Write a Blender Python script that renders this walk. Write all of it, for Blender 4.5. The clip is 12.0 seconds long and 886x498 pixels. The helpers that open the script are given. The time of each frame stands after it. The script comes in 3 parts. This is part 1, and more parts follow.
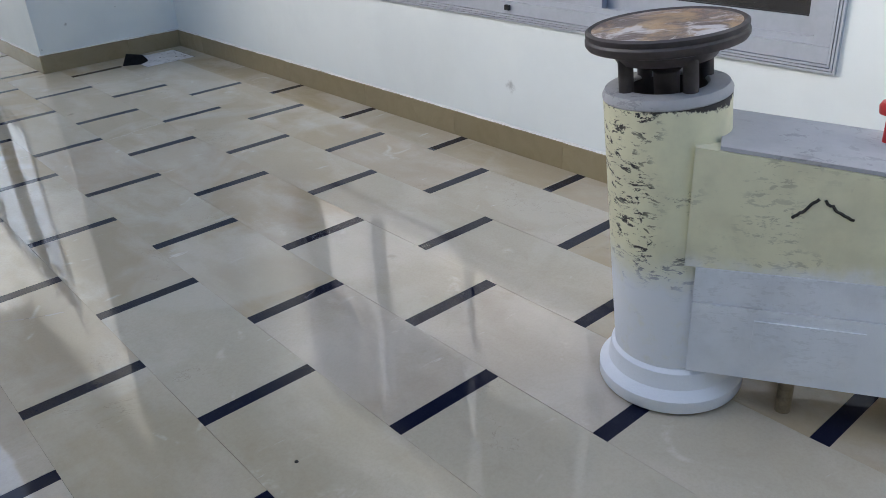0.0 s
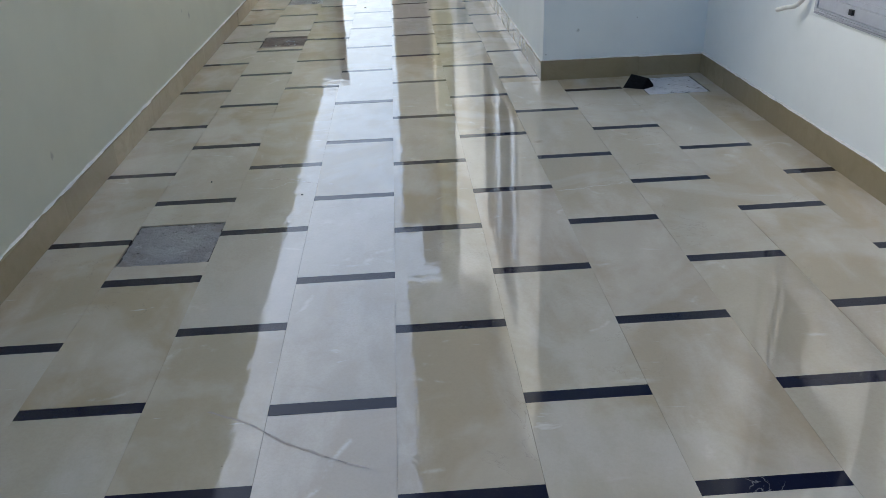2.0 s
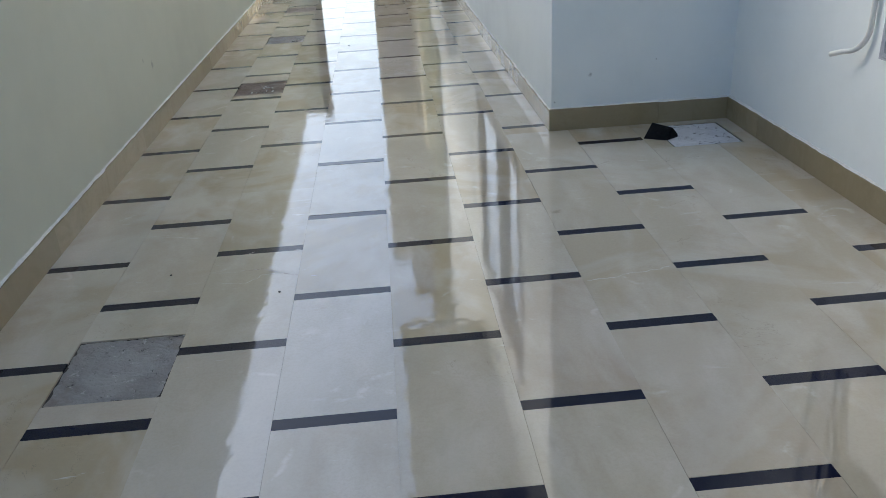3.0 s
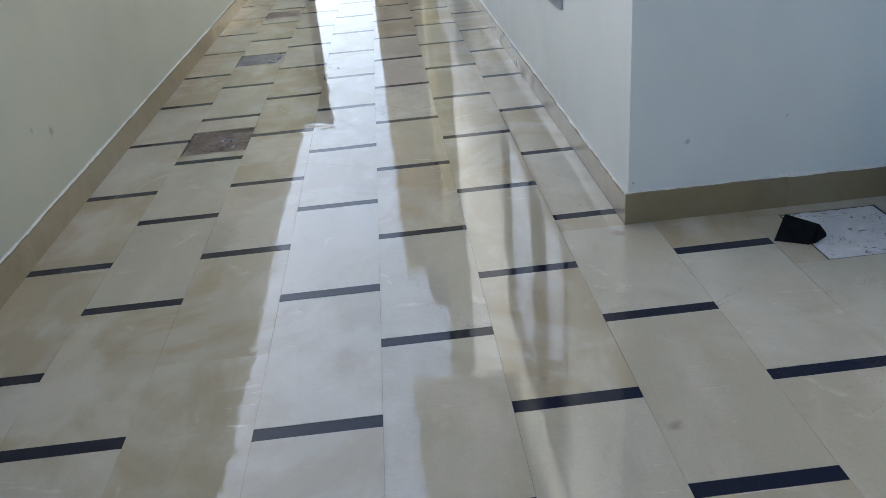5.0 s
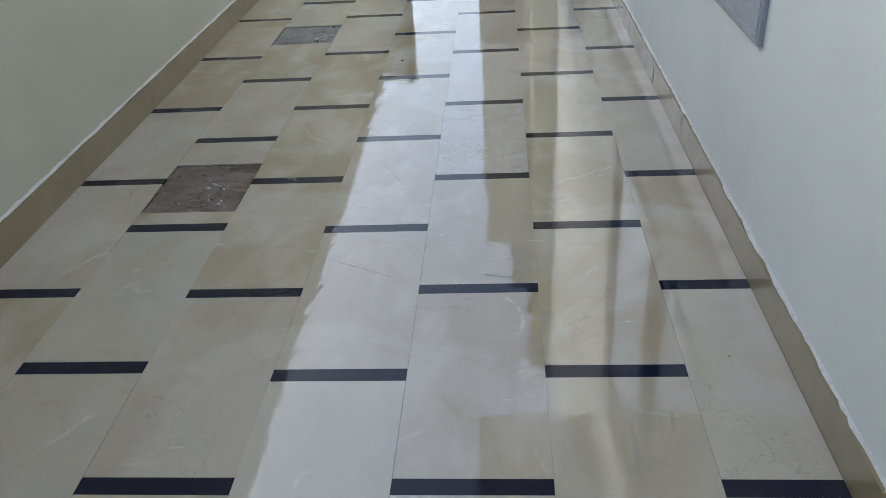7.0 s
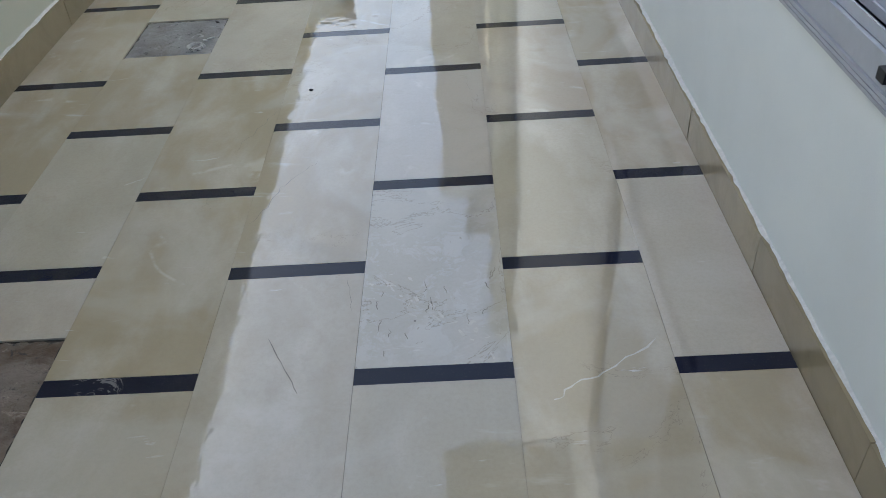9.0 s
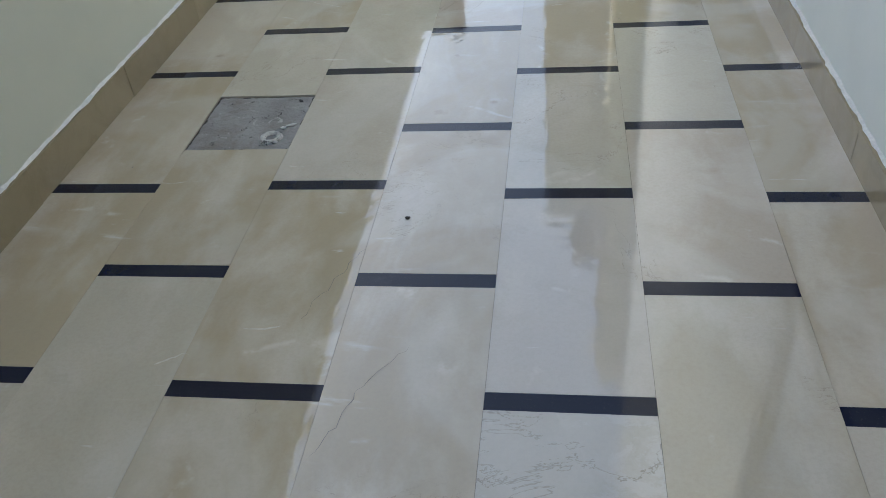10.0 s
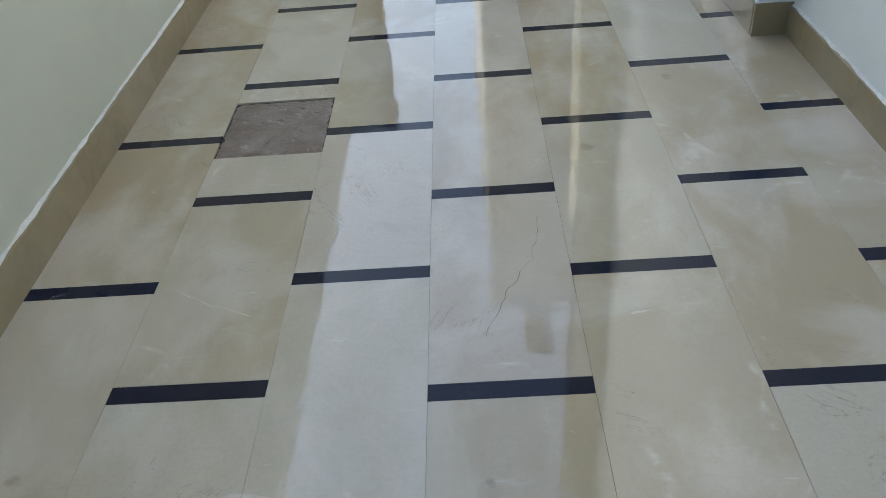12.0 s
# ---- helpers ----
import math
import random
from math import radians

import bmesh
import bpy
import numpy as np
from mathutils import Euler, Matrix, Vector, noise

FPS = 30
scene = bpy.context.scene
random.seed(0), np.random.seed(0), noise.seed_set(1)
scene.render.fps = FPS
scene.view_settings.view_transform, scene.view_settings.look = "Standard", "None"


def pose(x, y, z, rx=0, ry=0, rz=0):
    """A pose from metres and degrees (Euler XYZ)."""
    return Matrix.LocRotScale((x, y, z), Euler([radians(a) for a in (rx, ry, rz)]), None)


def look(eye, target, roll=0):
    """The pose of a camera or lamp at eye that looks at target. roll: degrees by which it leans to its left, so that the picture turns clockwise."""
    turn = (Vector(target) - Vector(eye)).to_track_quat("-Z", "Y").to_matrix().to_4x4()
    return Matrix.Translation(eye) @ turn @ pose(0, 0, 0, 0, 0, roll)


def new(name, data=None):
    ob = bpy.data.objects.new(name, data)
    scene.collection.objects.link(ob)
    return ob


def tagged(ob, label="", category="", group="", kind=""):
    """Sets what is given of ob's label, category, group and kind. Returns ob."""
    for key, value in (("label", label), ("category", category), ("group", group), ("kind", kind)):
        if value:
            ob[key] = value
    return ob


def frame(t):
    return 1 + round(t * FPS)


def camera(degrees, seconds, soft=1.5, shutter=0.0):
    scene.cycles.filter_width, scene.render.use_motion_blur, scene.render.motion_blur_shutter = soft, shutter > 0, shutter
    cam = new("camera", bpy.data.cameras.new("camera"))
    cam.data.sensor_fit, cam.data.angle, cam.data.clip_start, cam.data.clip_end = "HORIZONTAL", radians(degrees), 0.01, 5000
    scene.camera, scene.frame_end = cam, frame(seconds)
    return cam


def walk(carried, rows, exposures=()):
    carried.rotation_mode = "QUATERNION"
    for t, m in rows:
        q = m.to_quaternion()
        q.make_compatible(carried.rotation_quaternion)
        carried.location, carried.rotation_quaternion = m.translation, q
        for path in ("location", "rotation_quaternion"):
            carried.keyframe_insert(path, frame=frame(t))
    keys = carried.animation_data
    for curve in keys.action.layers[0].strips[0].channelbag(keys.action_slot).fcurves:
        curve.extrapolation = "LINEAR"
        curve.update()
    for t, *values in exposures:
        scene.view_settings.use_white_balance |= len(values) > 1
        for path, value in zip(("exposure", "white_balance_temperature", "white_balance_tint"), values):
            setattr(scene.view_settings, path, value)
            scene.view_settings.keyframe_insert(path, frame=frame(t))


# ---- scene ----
cam = camera(57.69, 12.0, 0.5)
PATH = [
    (0, (0.013, 0.050, 1.554), (1.146, 1.419, 0.638), -3.48),
    (0.5, (0.144, 0.382, 1.537), (0.905, 2.016, 0.671), -4.35),
    (1, (0.324, 0.688, 1.563), (0.863, 2.391, 0.664), -3.59),
    (1.5, (0.586, 0.997, 1.558), (0.822, 2.775, 0.675), -2.96),
    (2, (0.750, 1.289, 1.548), (0.824, 3.079, 0.658), -2.34),
    (2.5, (0.746, 1.686, 1.537), (0.825, 3.501, 0.701), -3.53),
    (2.7, (0.722, 1.832, 1.547), (0.818, 3.646, 0.711), -3.26),
    (4.3, (0.739, 3.214, 1.576), (0.890, 4.977, 0.643), -4.52),
    (4.5, (0.737, 3.389, 1.560), (0.907, 5.151, 0.629), -4.08),
    (5, (0.820, 3.931, 1.554), (0.893, 5.718, 0.660), -5.32),
    (5.5, (0.849, 4.395, 1.542), (0.929, 6.185, 0.653), -4.89),
    (6, (0.865, 4.881, 1.546), (1.019, 6.637, 0.601), -5.55),
    (6.5, (0.951, 5.422, 1.524), (0.853, 7.182, 0.579), -4.25),
    (6.7, (0.960, 5.599, 1.519), (0.808, 7.340, 0.547), -3.19),
    (8.3, (0.944, 6.918, 1.483), (0.812, 8.492, 0.256), -7.59),
    (8.5, (0.966, 7.073, 1.476), (0.837, 8.652, 0.254), -6.63),
    (9, (0.961, 7.555, 1.476), (0.909, 9.130, 0.245), -4.09),
    (9.5, (0.905, 8.022, 1.459), (0.817, 9.631, 0.274), -5.74),
    (10, (0.845, 8.543, 1.470), (0.558, 10.089, 0.234), -6.13),
    (10.5, (0.733, 9.071, 1.443), (0.605, 10.605, 0.166), -4.47),
    (11, (0.624, 9.587, 1.412), (0.457, 11.116, 0.135), -5.93),
    (11.5, (0.571, 10.138, 1.423), (0.270, 11.670, 0.174), -7.09),
    (12, (0.416, 10.630, 1.445), (0.325, 12.220, 0.236), -5.39),
]
walk(cam, [(t, look(eye, target, roll)) for t, eye, target, roll in PATH],
     [(0, 0.96, 5360, 9.5), (0.5, 0.8, 5300, 8.5), (1.0, 0.82, 5310, 8), (2, 0.9, 5310, 7.5), (5, 0.95, 5310, 7.5), (6.5, 0.84, 5290, 7.2), (9, 0.9, 5230, 6.5), (12, 0.83, 5100, 5)])

# ---- light ----
world = bpy.data.worlds.new("sky")
scene.world = world
world.use_nodes = True
wn = world.node_tree.nodes
sky = wn.new("ShaderNodeTexSky")
sky.sky_type, sky.sun_disc = "NISHITA", False
sky.sun_elevation, sky.sun_rotation = radians(22), radians(-48)
sky.air_density, sky.dust_density, sky.ozone_density = 1.0, 5.0, 1.0
world.node_tree.links.new(sky.outputs[0], wn["Background"].inputs[0])
wn["Background"].inputs[1].default_value = 0.15

sun = new("sun", bpy.data.lights.new("sun", "SUN"))
sun.data.energy, sun.data.angle, sun.data.color = 0.5, radians(110), (1.0, 0.97, 0.93)
sun.matrix_world = look((-68.9, 62.0, 37.5), (0, 0, 0))

# ---- plan ----
LEFT, RIGHT, NICHE, NICHE_END, BACK, FAR = -0.945, 1.774, 2.957, 7.095, -3.0, 21.0
WEST_A, WEST_B = -0.884, -0.966                     # face of the boundary wall at its two ends
PILASTER_X, PILASTER_Y = 1.632, 13.905
SKIRT_H, SKIRT_T = 0.14, 0.018
COL, PERIOD, BAR, X0, Y0 = 0.4, 0.862, 0.056, 0.27, 9.35
# how far the inlays of each column stray from the even spacing: (place along the passage, drift)
DRIFT = {-3: ((2, 0.02), (5.47, 0.024), (8, 0.02), (11.5, 0.042), (12.37, 0.031), (14, 0.04)),
         -2: ((2, 0.06), (4.18, 0.058), (5.04, 0.034), (5.9, 0.03), (7.63, 0.041), (9.35, 0.038), (10.21, 0.029), (11.07, 0.056), (11.94, 0.041), (13.66, 0.048)),
         -1: ((2, 0.08), (5.47, 0.058), (7.19, 0.007), (8.06, 0.003), (9.78, 0.005), (10.64, 0.052), (11.5, 0.039), (12.37, 0.034), (14, 0.05)),
         0: ((2.45, 0.007), (3.32, 0.002), (4.18, -0.014), (5.04, -0.01), (5.9, -0.014), (6.76, -0.029), (7.63, 0), (10.21, -0), (11.07, -0.006), (14, 0.01)),
         1: ((2.02, 0.001), (3.75, -0.001), (4.61, -0.012), (5.47, -0.005), (6.33, -0.01), (7.19, 0.009), (8.06, 0.009), (8.92, -0.005), (11.5, 0.001), (14, 0.02)),
         2: ((1.59, -0.02), (3.32, -0.02), (4.18, -0.032), (5.9, -0.023), (6.76, -0.027), (7.63, 0.009), (9.35, -0.016), (10.21, -0.019), (11.94, -0.011), (14, 0.02)),
         3: ((2, -0.028), (3.75, -0.032), (5.47, -0.024), (6.33, -0.014), (7.19, 0.006), (8.06, 0.012), (8.92, -0.013), (9.78, -0.012), (10.64, -0.024), (12.4, -0.002), (14, 0.03)),
         4: ((2, -0.035), (5.04, -0.021), (5.9, -0.012), (7.63, -0.007)),
         5: ((2, -0.035), (3.75, -0.013), (4.61, 0.012), (5.47, -0.001), (7.19, -0.005)),
         6: ((2, -0.02), (6, 0))}
COVERS = [2.27, 4.412, 8.68, 10.956, 13.15]          # near edge of the concrete covers in the corridor
COVER_LEN = [0.42, 0.42, 0.457, 0.41, 0.434]

# brown stains and pits in the floor: centre, size
STAINS = [((0.409, 11.697, 0), 0.022), ((-0.67, 11.759, 0), 0.035), ((0.594, 11.278, 0), 0.03), ((1.193, 13.57, 0), 0.05), ((0.811, 13.067, 0), 0.06),
          ((1.745, 2.48, 0), 0.04), ((1.19, 6.025, 0), 0.03), ((1.519, 5.735, 0), 0.045), ((1.704, 7.0, 0), 0.06), ((0.395, 11.209, 0), 0.05)]

# ---- materials ----
def material(name):
    m = bpy.data.materials.new(name)
    m.use_nodes = True
    return m, m.node_tree.nodes, m.node_tree.links, m.node_tree.nodes["Principled BSDF"]


def noise_node(n, l, vec, scale, detail=4.0, rough=0.55, distort=0.0):
    t = n.new("ShaderNodeTexNoise")
    t.inputs["Scale"].default_value, t.inputs["Detail"].default_value = scale, detail
    t.inputs["Roughness"].default_value, t.inputs["Distortion"].default_value = rough, distort
    if vec is not None:
        l.new(vec, t.inputs["Vector"])
    return t.outputs["Fac"]


def ramp(n, l, fac, lo, hi, a=0.0, b=1.0):
    r = n.new("ShaderNodeMapRange")
    r.inputs[1].default_value, r.inputs[2].default_value = lo, hi
    r.inputs[3].default_value, r.inputs[4].default_value = a, b
    r.interpolation_type = "SMOOTHSTEP"
    l.new(fac, r.inputs[0])
    return r.outputs[0]


def mix(n, l, fac, a, b, mode="MIX"):
    m = n.new("ShaderNodeMix")
    m.data_type, m.blend_type = "RGBA", mode
    for value, socket in ((fac, m.inputs[0]), (a, m.inputs[6]), (b, m.inputs[7])):
        if isinstance(value, tuple):
            socket.default_value = (*value, 1.0)
        elif isinstance(value, float):
            socket.default_value = value
        else:
            l.new(value, socket)
    return m.outputs[2]


def calc(n, l, op, a, b=0.0):
    m = n.new("ShaderNodeMath")
    m.operation = op
    for value, socket in ((a, m.inputs[0]), (b, m.inputs[1])):
        if isinstance(value, (int, float)):
            socket.default_value = value
        else:
            l.new(value, socket)
    return m.outputs[0]


def bump(n, l, p, height, strength, distance):
    b = n.new("ShaderNodeBump")
    b.inputs["Strength"].default_value, b.inputs["Distance"].default_value = strength, distance
    l.new(height, b.inputs["Height"])
    l.new(b.outputs[0], p.inputs["Normal"])


def spot(n, l, pos, centre, size, scale=30.0):
    """A ragged smudge of that size round a point."""
    d = n.new("ShaderNodeVectorMath")
    d.operation = "DISTANCE"
    l.new(pos, d.inputs[0])
    d.inputs[1].default_value = centre
    ragged = calc(n, l, "ADD", d.outputs["Value"], calc(n, l, "MULTIPLY", noise_node(n, l, pos, scale, 5.0, 0.7), size * 1.6))
    return ramp(n, l, ragged, size * 1.5, size * 0.9)


def coords(n):
    """World position."""
    g = n.new("ShaderNodeNewGeometry")
    return g.outputs["Position"]


def shifted(n, l):
    """World position shifted by a random amount for each piece, so that no two have the same veins."""
    info = n.new("ShaderNodeObjectInfo")
    g = n.new("ShaderNodeNewGeometry")
    v = n.new("ShaderNodeVectorMath")
    v.operation = "ADD"
    l.new(g.outputs["Position"], v.inputs[0])
    c = n.new("ShaderNodeCombineXYZ")
    l.new(calc(n, l, "MULTIPLY", info.outputs["Random"], 37.0), c.inputs[0])
    l.new(calc(n, l, "MULTIPLY", info.outputs["Random"], 91.0), c.inputs[1])
    l.new(calc(n, l, "MULTIPLY", info.outputs["Random"], 13.0), c.inputs[2])
    l.new(c.outputs[0], v.inputs[1])
    return v.outputs[0], info.outputs["Random"], g.outputs["Position"]


def marble_floor(name="polished_cream_marble", worn=0.0):
    m, n, l, p = material(name)
    vec, rnd, pos = shifted(n, l)
    sm = n.new("ShaderNodeMapping")
    sm.inputs["Scale"].default_value = (1.5, 0.7, 1.0)
    l.new(vec, sm.inputs["Vector"])
    along = sm.outputs[0]
    base = mix(n, l, ramp(n, l, rnd, 0.0, 1.0), (0.405, 0.33, 0.21), (0.49, 0.44, 0.345))
    rose = ramp(n, l, calc(n, l, "FRACT", calc(n, l, "MULTIPLY", rnd, 17.3)), 0.72, 1.0)
    base = mix(n, l, calc(n, l, "MULTIPLY", rose, 0.4), base, (0.51, 0.43, 0.38))
    cloud = noise_node(n, l, along, 2.6, 5.0, 0.55, 0.3)
    base = mix(n, l, ramp(n, l, cloud, 0.42, 0.72, 0.0, 0.7), base, (0.57, 0.51, 0.42))
    base = mix(n, l, ramp(n, l, noise_node(n, l, vec, 5.5, 5.0, 0.6, 1.2), 0.52, 0.8, 0.0, 0.28), base, (0.37, 0.30, 0.20))
    fleck = noise_node(n, l, vec, 90.0, 5.0, 0.75)
    base = mix(n, l, ramp(n, l, fleck, 0.4, 0.66, 0.0, 0.14), base, (0.30, 0.25, 0.18))
    # pale calcite veins and fine dark cracks, on some slabs only
    vein = calc(n, l, "ABSOLUTE", calc(n, l, "SUBTRACT", noise_node(n, l, vec, 1.1, 3.0, 0.45, 0.4), 0.5))
    veins = calc(n, l, "MULTIPLY", ramp(n, l, vein, 0.011, 0.0), ramp(n, l, noise_node(n, l, vec, 4.0, 5.0, 0.7), 0.54, 0.66))
    base = mix(n, l, calc(n, l, "MULTIPLY", veins, 0.3), base, (0.80, 0.76, 0.68))
    crack = calc(n, l, "ABSOLUTE", calc(n, l, "SUBTRACT", noise_node(n, l, vec, 2.2, 7.0, 0.62, 0.9), 0.5))
    some = ramp(n, l, noise_node(n, l, vec, 1.1, 2.0), 0.56 - worn * 0.25, 0.62 - worn * 0.2)
    cracks = calc(n, l, "MULTIPLY", ramp(n, l, crack, 0.003 + 0.002 * worn, 0.0), some)
    if worn:                                        # calcite filling between the cracks
        fill = calc(n, l, "MULTIPLY", ramp(n, l, noise_node(n, l, vec, 10.0, 7.0, 0.75, 0.7), 0.5, 0.58), ramp(n, l, noise_node(n, l, vec, 2.0, 2.0), 0.4, 0.55))
        base = mix(n, l, calc(n, l, "MULTIPLY", fill, 0.28), base, (0.68, 0.66, 0.63))
        base = mix(n, l, 0.3, base, (0.52, 0.49, 0.45))
    base = mix(n, l, calc(n, l, "MULTIPLY", cracks, 0.6), base, (0.22, 0.18, 0.13))
    # dried polishing slurry, wiped in streaks
    st = n.new("ShaderNodeMapping")
    st.inputs["Scale"].default_value, st.inputs["Rotation"].default_value = (2.2, 9.0, 1.0), (0, 0, 0.5)
    l.new(pos, st.inputs["Vector"])
    wipe = calc(n, l, "MULTIPLY", ramp(n, l, noise_node(n, l, st.outputs[0], 1.5, 4.0, 0.6, 0.3), 0.62, 0.8),
                ramp(n, l, noise_node(n, l, pos, 1.3, 2.0), 0.5, 0.62))
    base = mix(n, l, calc(n, l, "MULTIPLY", wipe, 0.4), base, (0.78, 0.75, 0.70))
    sc = n.new("ShaderNodeMapping")
    sc.inputs["Scale"].default_value, sc.inputs["Rotation"].default_value = (6.0, 30.0, 1.0), (0, 0, -0.22)
    l.new(pos, sc.inputs["Vector"])
    chalk = calc(n, l, "MULTIPLY", ramp(n, l, noise_node(n, l, sc.outputs[0], 1.0, 4.0, 0.65, 0.5), 0.64, 0.76),
                 ramp(n, l, noise_node(n, l, pos, 2.3, 3.0), 0.5, 0.62))
    base = mix(n, l, calc(n, l, "MULTIPLY", chalk, 0.5), base, (0.84, 0.82, 0.78))
    for centre, size in STAINS:
        base = mix(n, l, calc(n, l, "MULTIPLY", spot(n, l, pos, centre, size, 1.2 / size), 0.42), base, (0.20, 0.145, 0.09))
    dust = ramp(n, l, noise_node(n, l, pos, 1.1, 5.0, 0.55, 0.8), 0.48, 0.6, 0.0, 0.25)
    base = mix(n, l, dust, base, (0.66, 0.63, 0.57))
    # crumbs
    v = n.new("ShaderNodeTexVoronoi")
    v.inputs["Scale"].default_value = 5.0
    l.new(pos, v.inputs["Vector"])
    crumb = calc(n, l, "MULTIPLY", ramp(n, l, v.outputs["Distance"], 0.022, 0.012), ramp(n, l, noise_node(n, l, pos, 3.0, 1.0), 0.5, 0.55))
    base = mix(n, l, crumb, base, (0.12, 0.09, 0.06))
    l.new(base, p.inputs["Base Color"])
    rough = calc(n, l, "ADD", ramp(n, l, noise_node(n, l, pos, 3.0, 5.0, 0.65), 0.4, 0.75, 0.008, 0.035), calc(n, l, "MULTIPLY", calc(n, l, "ADD", calc(n, l, "MULTIPLY", wipe, 0.3), crumb), 0.35))
    l.new(rough, p.inputs["Roughness"])
    p.inputs["IOR"].default_value = 1.7
    h = calc(n, l, "ADD", noise_node(n, l, pos, 9.0, 3.0), calc(n, l, "MULTIPLY", cracks, -0.2))
    bump(n, l, p, h, 0.33, 0.0026)
    return m


def inlay():
    m, n, l, p = material("black_granite_inlay")
    vec, rnd, pos = shifted(n, l)
    # the blue in this near-black puts the sky's reflection into the stone
    base = mix(n, l, rnd, (0.006, 0.009, 0.026), (0.011, 0.012, 0.026))
    base = mix(n, l, ramp(n, l, noise_node(n, l, vec, 160.0, 2.0), 0.6, 0.75, 0.0, 0.3), base, (0.045, 0.042, 0.045))
    vein = calc(n, l, "ABSOLUTE", calc(n, l, "SUBTRACT", noise_node(n, l, vec, 6.0, 5.0, 0.6, 1.5), 0.5))
    some = ramp(n, l, noise_node(n, l, vec, 3.0, 1.0), 0.71, 0.76)
    base = mix(n, l, calc(n, l, "MULTIPLY", ramp(n, l, vein, 0.02, 0.0), calc(n, l, "MULTIPLY", some, 0.4)), base, (0.45, 0.43, 0.42))
    base = mix(n, l, ramp(n, l, noise_node(n, l, pos, 7.0, 5.0, 0.7), 0.55, 0.8, 0.0, 0.02), base, (0.6, 0.58, 0.55))
    l.new(base, p.inputs["Base Color"])
    l.new(ramp(n, l, noise_node(n, l, pos, 9.0), 0.3, 0.7, 0.03, 0.1), p.inputs["Roughness"])
    p.inputs["Specular IOR Level"].default_value = 0.22
    bump(n, l, p, noise_node(n, l, pos, 6.0, 2.0), 0.3, 0.002)
    return m


def skirting_marble():
    m, n, l, p = material("brown_beige_marble_skirting")
    vec, rnd, pos = shifted(n, l)
    base = mix(n, l, rnd, (0.27, 0.222, 0.13), (0.325, 0.268, 0.162))
    base = mix(n, l, ramp(n, l, noise_node(n, l, vec, 6.0, 6.0, 0.65, 1.0), 0.35, 0.75, 0.0, 0.6), base, (0.24, 0.19, 0.105))
    base = mix(n, l, ramp(n, l, noise_node(n, l, vec, 16.0, 5.0, 0.7), 0.5, 0.85, 0.0, 0.15), base, (0.40, 0.33, 0.225))
    l.new(base, p.inputs["Base Color"])
    l.new(ramp(n, l, noise_node(n, l, pos, 5.0, 2.0), 0.3, 0.7, 0.16, 0.24), p.inputs["Roughness"])
    bump(n, l, p, noise_node(n, l, pos, 40.0, 4.0), 0.1, 0.0008)
    return m


def paint(name, colour, marks=(), grime=0.25):
    """Matt wall paint, rolled, with faint dirt and the smudges given as (centre, size)."""
    m, n, l, p = material(name)
    pos = coords(n)
    base = mix(n, l, ramp(n, l, noise_node(n, l, pos, 1.4, 5.0, 0.6), 0.35, 0.75), colour, tuple(c * 0.93 for c in colour))
    base = mix(n, l, ramp(n, l, noise_node(n, l, pos, 14.0, 6.0, 0.7), 0.62, 0.85, 0.0, grime), base, tuple(c * 0.72 for c in colour))
    for centre, size in marks:
        base = mix(n, l, calc(n, l, "MULTIPLY", spot(n, l, pos, centre, size), 0.55), base, (0.25, 0.25, 0.24))
    l.new(base, p.inputs["Base Color"])
    p.inputs["Roughness"].default_value = 0.62
    h = calc(n, l, "ADD", noise_node(n, l, pos, 260.0, 2.0), calc(n, l, "MULTIPLY", noise_node(n, l, pos, 5.0, 3.0), 2.5))
    bump(n, l, p, h, 0.25, 0.0015)
    return m


def concrete(name, a, b, stain, dirt, pits=0.62):
    m, n, l, p = material(name)
    vec, rnd, pos = shifted(n, l)
    base = mix(n, l, ramp(n, l, noise_node(n, l, vec, 5.0, 7.0, 0.65, 0.4), 0.35, 0.7), a, b)
    base = mix(n, l, ramp(n, l, noise_node(n, l, vec, 3.2, 5.0, 0.7, 0.5), 0.52, 0.68, 0.0, dirt), base, stain)
    base = mix(n, l, ramp(n, l, noise_node(n, l, vec, 26.0, 6.0, 0.8, 0.5), pits, pits + 0.045, 0.0, 0.85), base, (0.05, 0.045, 0.04))
    base = mix(n, l, ramp(n, l, noise_node(n, l, vec, 16.0, 6.0, 0.75, 0.6), 0.40, 0.34, 0.0, 0.6), base, tuple(min(0.75, c * 1.6) for c in b))
    l.new(base, p.inputs["Base Color"])
    p.inputs["Roughness"].default_value = 0.8
    h = calc(n, l, "ADD", noise_node(n, l, vec, 16.0, 6.0, 0.75, 0.6), calc(n, l, "MULTIPLY", noise_node(n, l, vec, 70.0, 4.0), 0.6))
    bump(n, l, p, h, 0.8, 0.012)
    return m


def plain(name, colour, rough=0.5, metal=0.0, scale=40.0, vary=0.8, relief=0.0006):
    m, n, l, p = material(name)
    pos = coords(n)
    f = noise_node(n, l, pos, scale, 5.0, 0.65)
    l.new(mix(n, l, ramp(n, l, f, 0.3, 0.75), colour, tuple(c * vary for c in colour)), p.inputs["Base Color"])
    l.new(ramp(n, l, noise_node(n, l, pos, scale * 0.4), 0.3, 0.7, rough * 0.8, min(1.0, rough * 1.25)), p.inputs["Roughness"])
    p.inputs["Metallic"].default_value = metal
    bump(n, l, p, f, 0.3, relief)
    return m


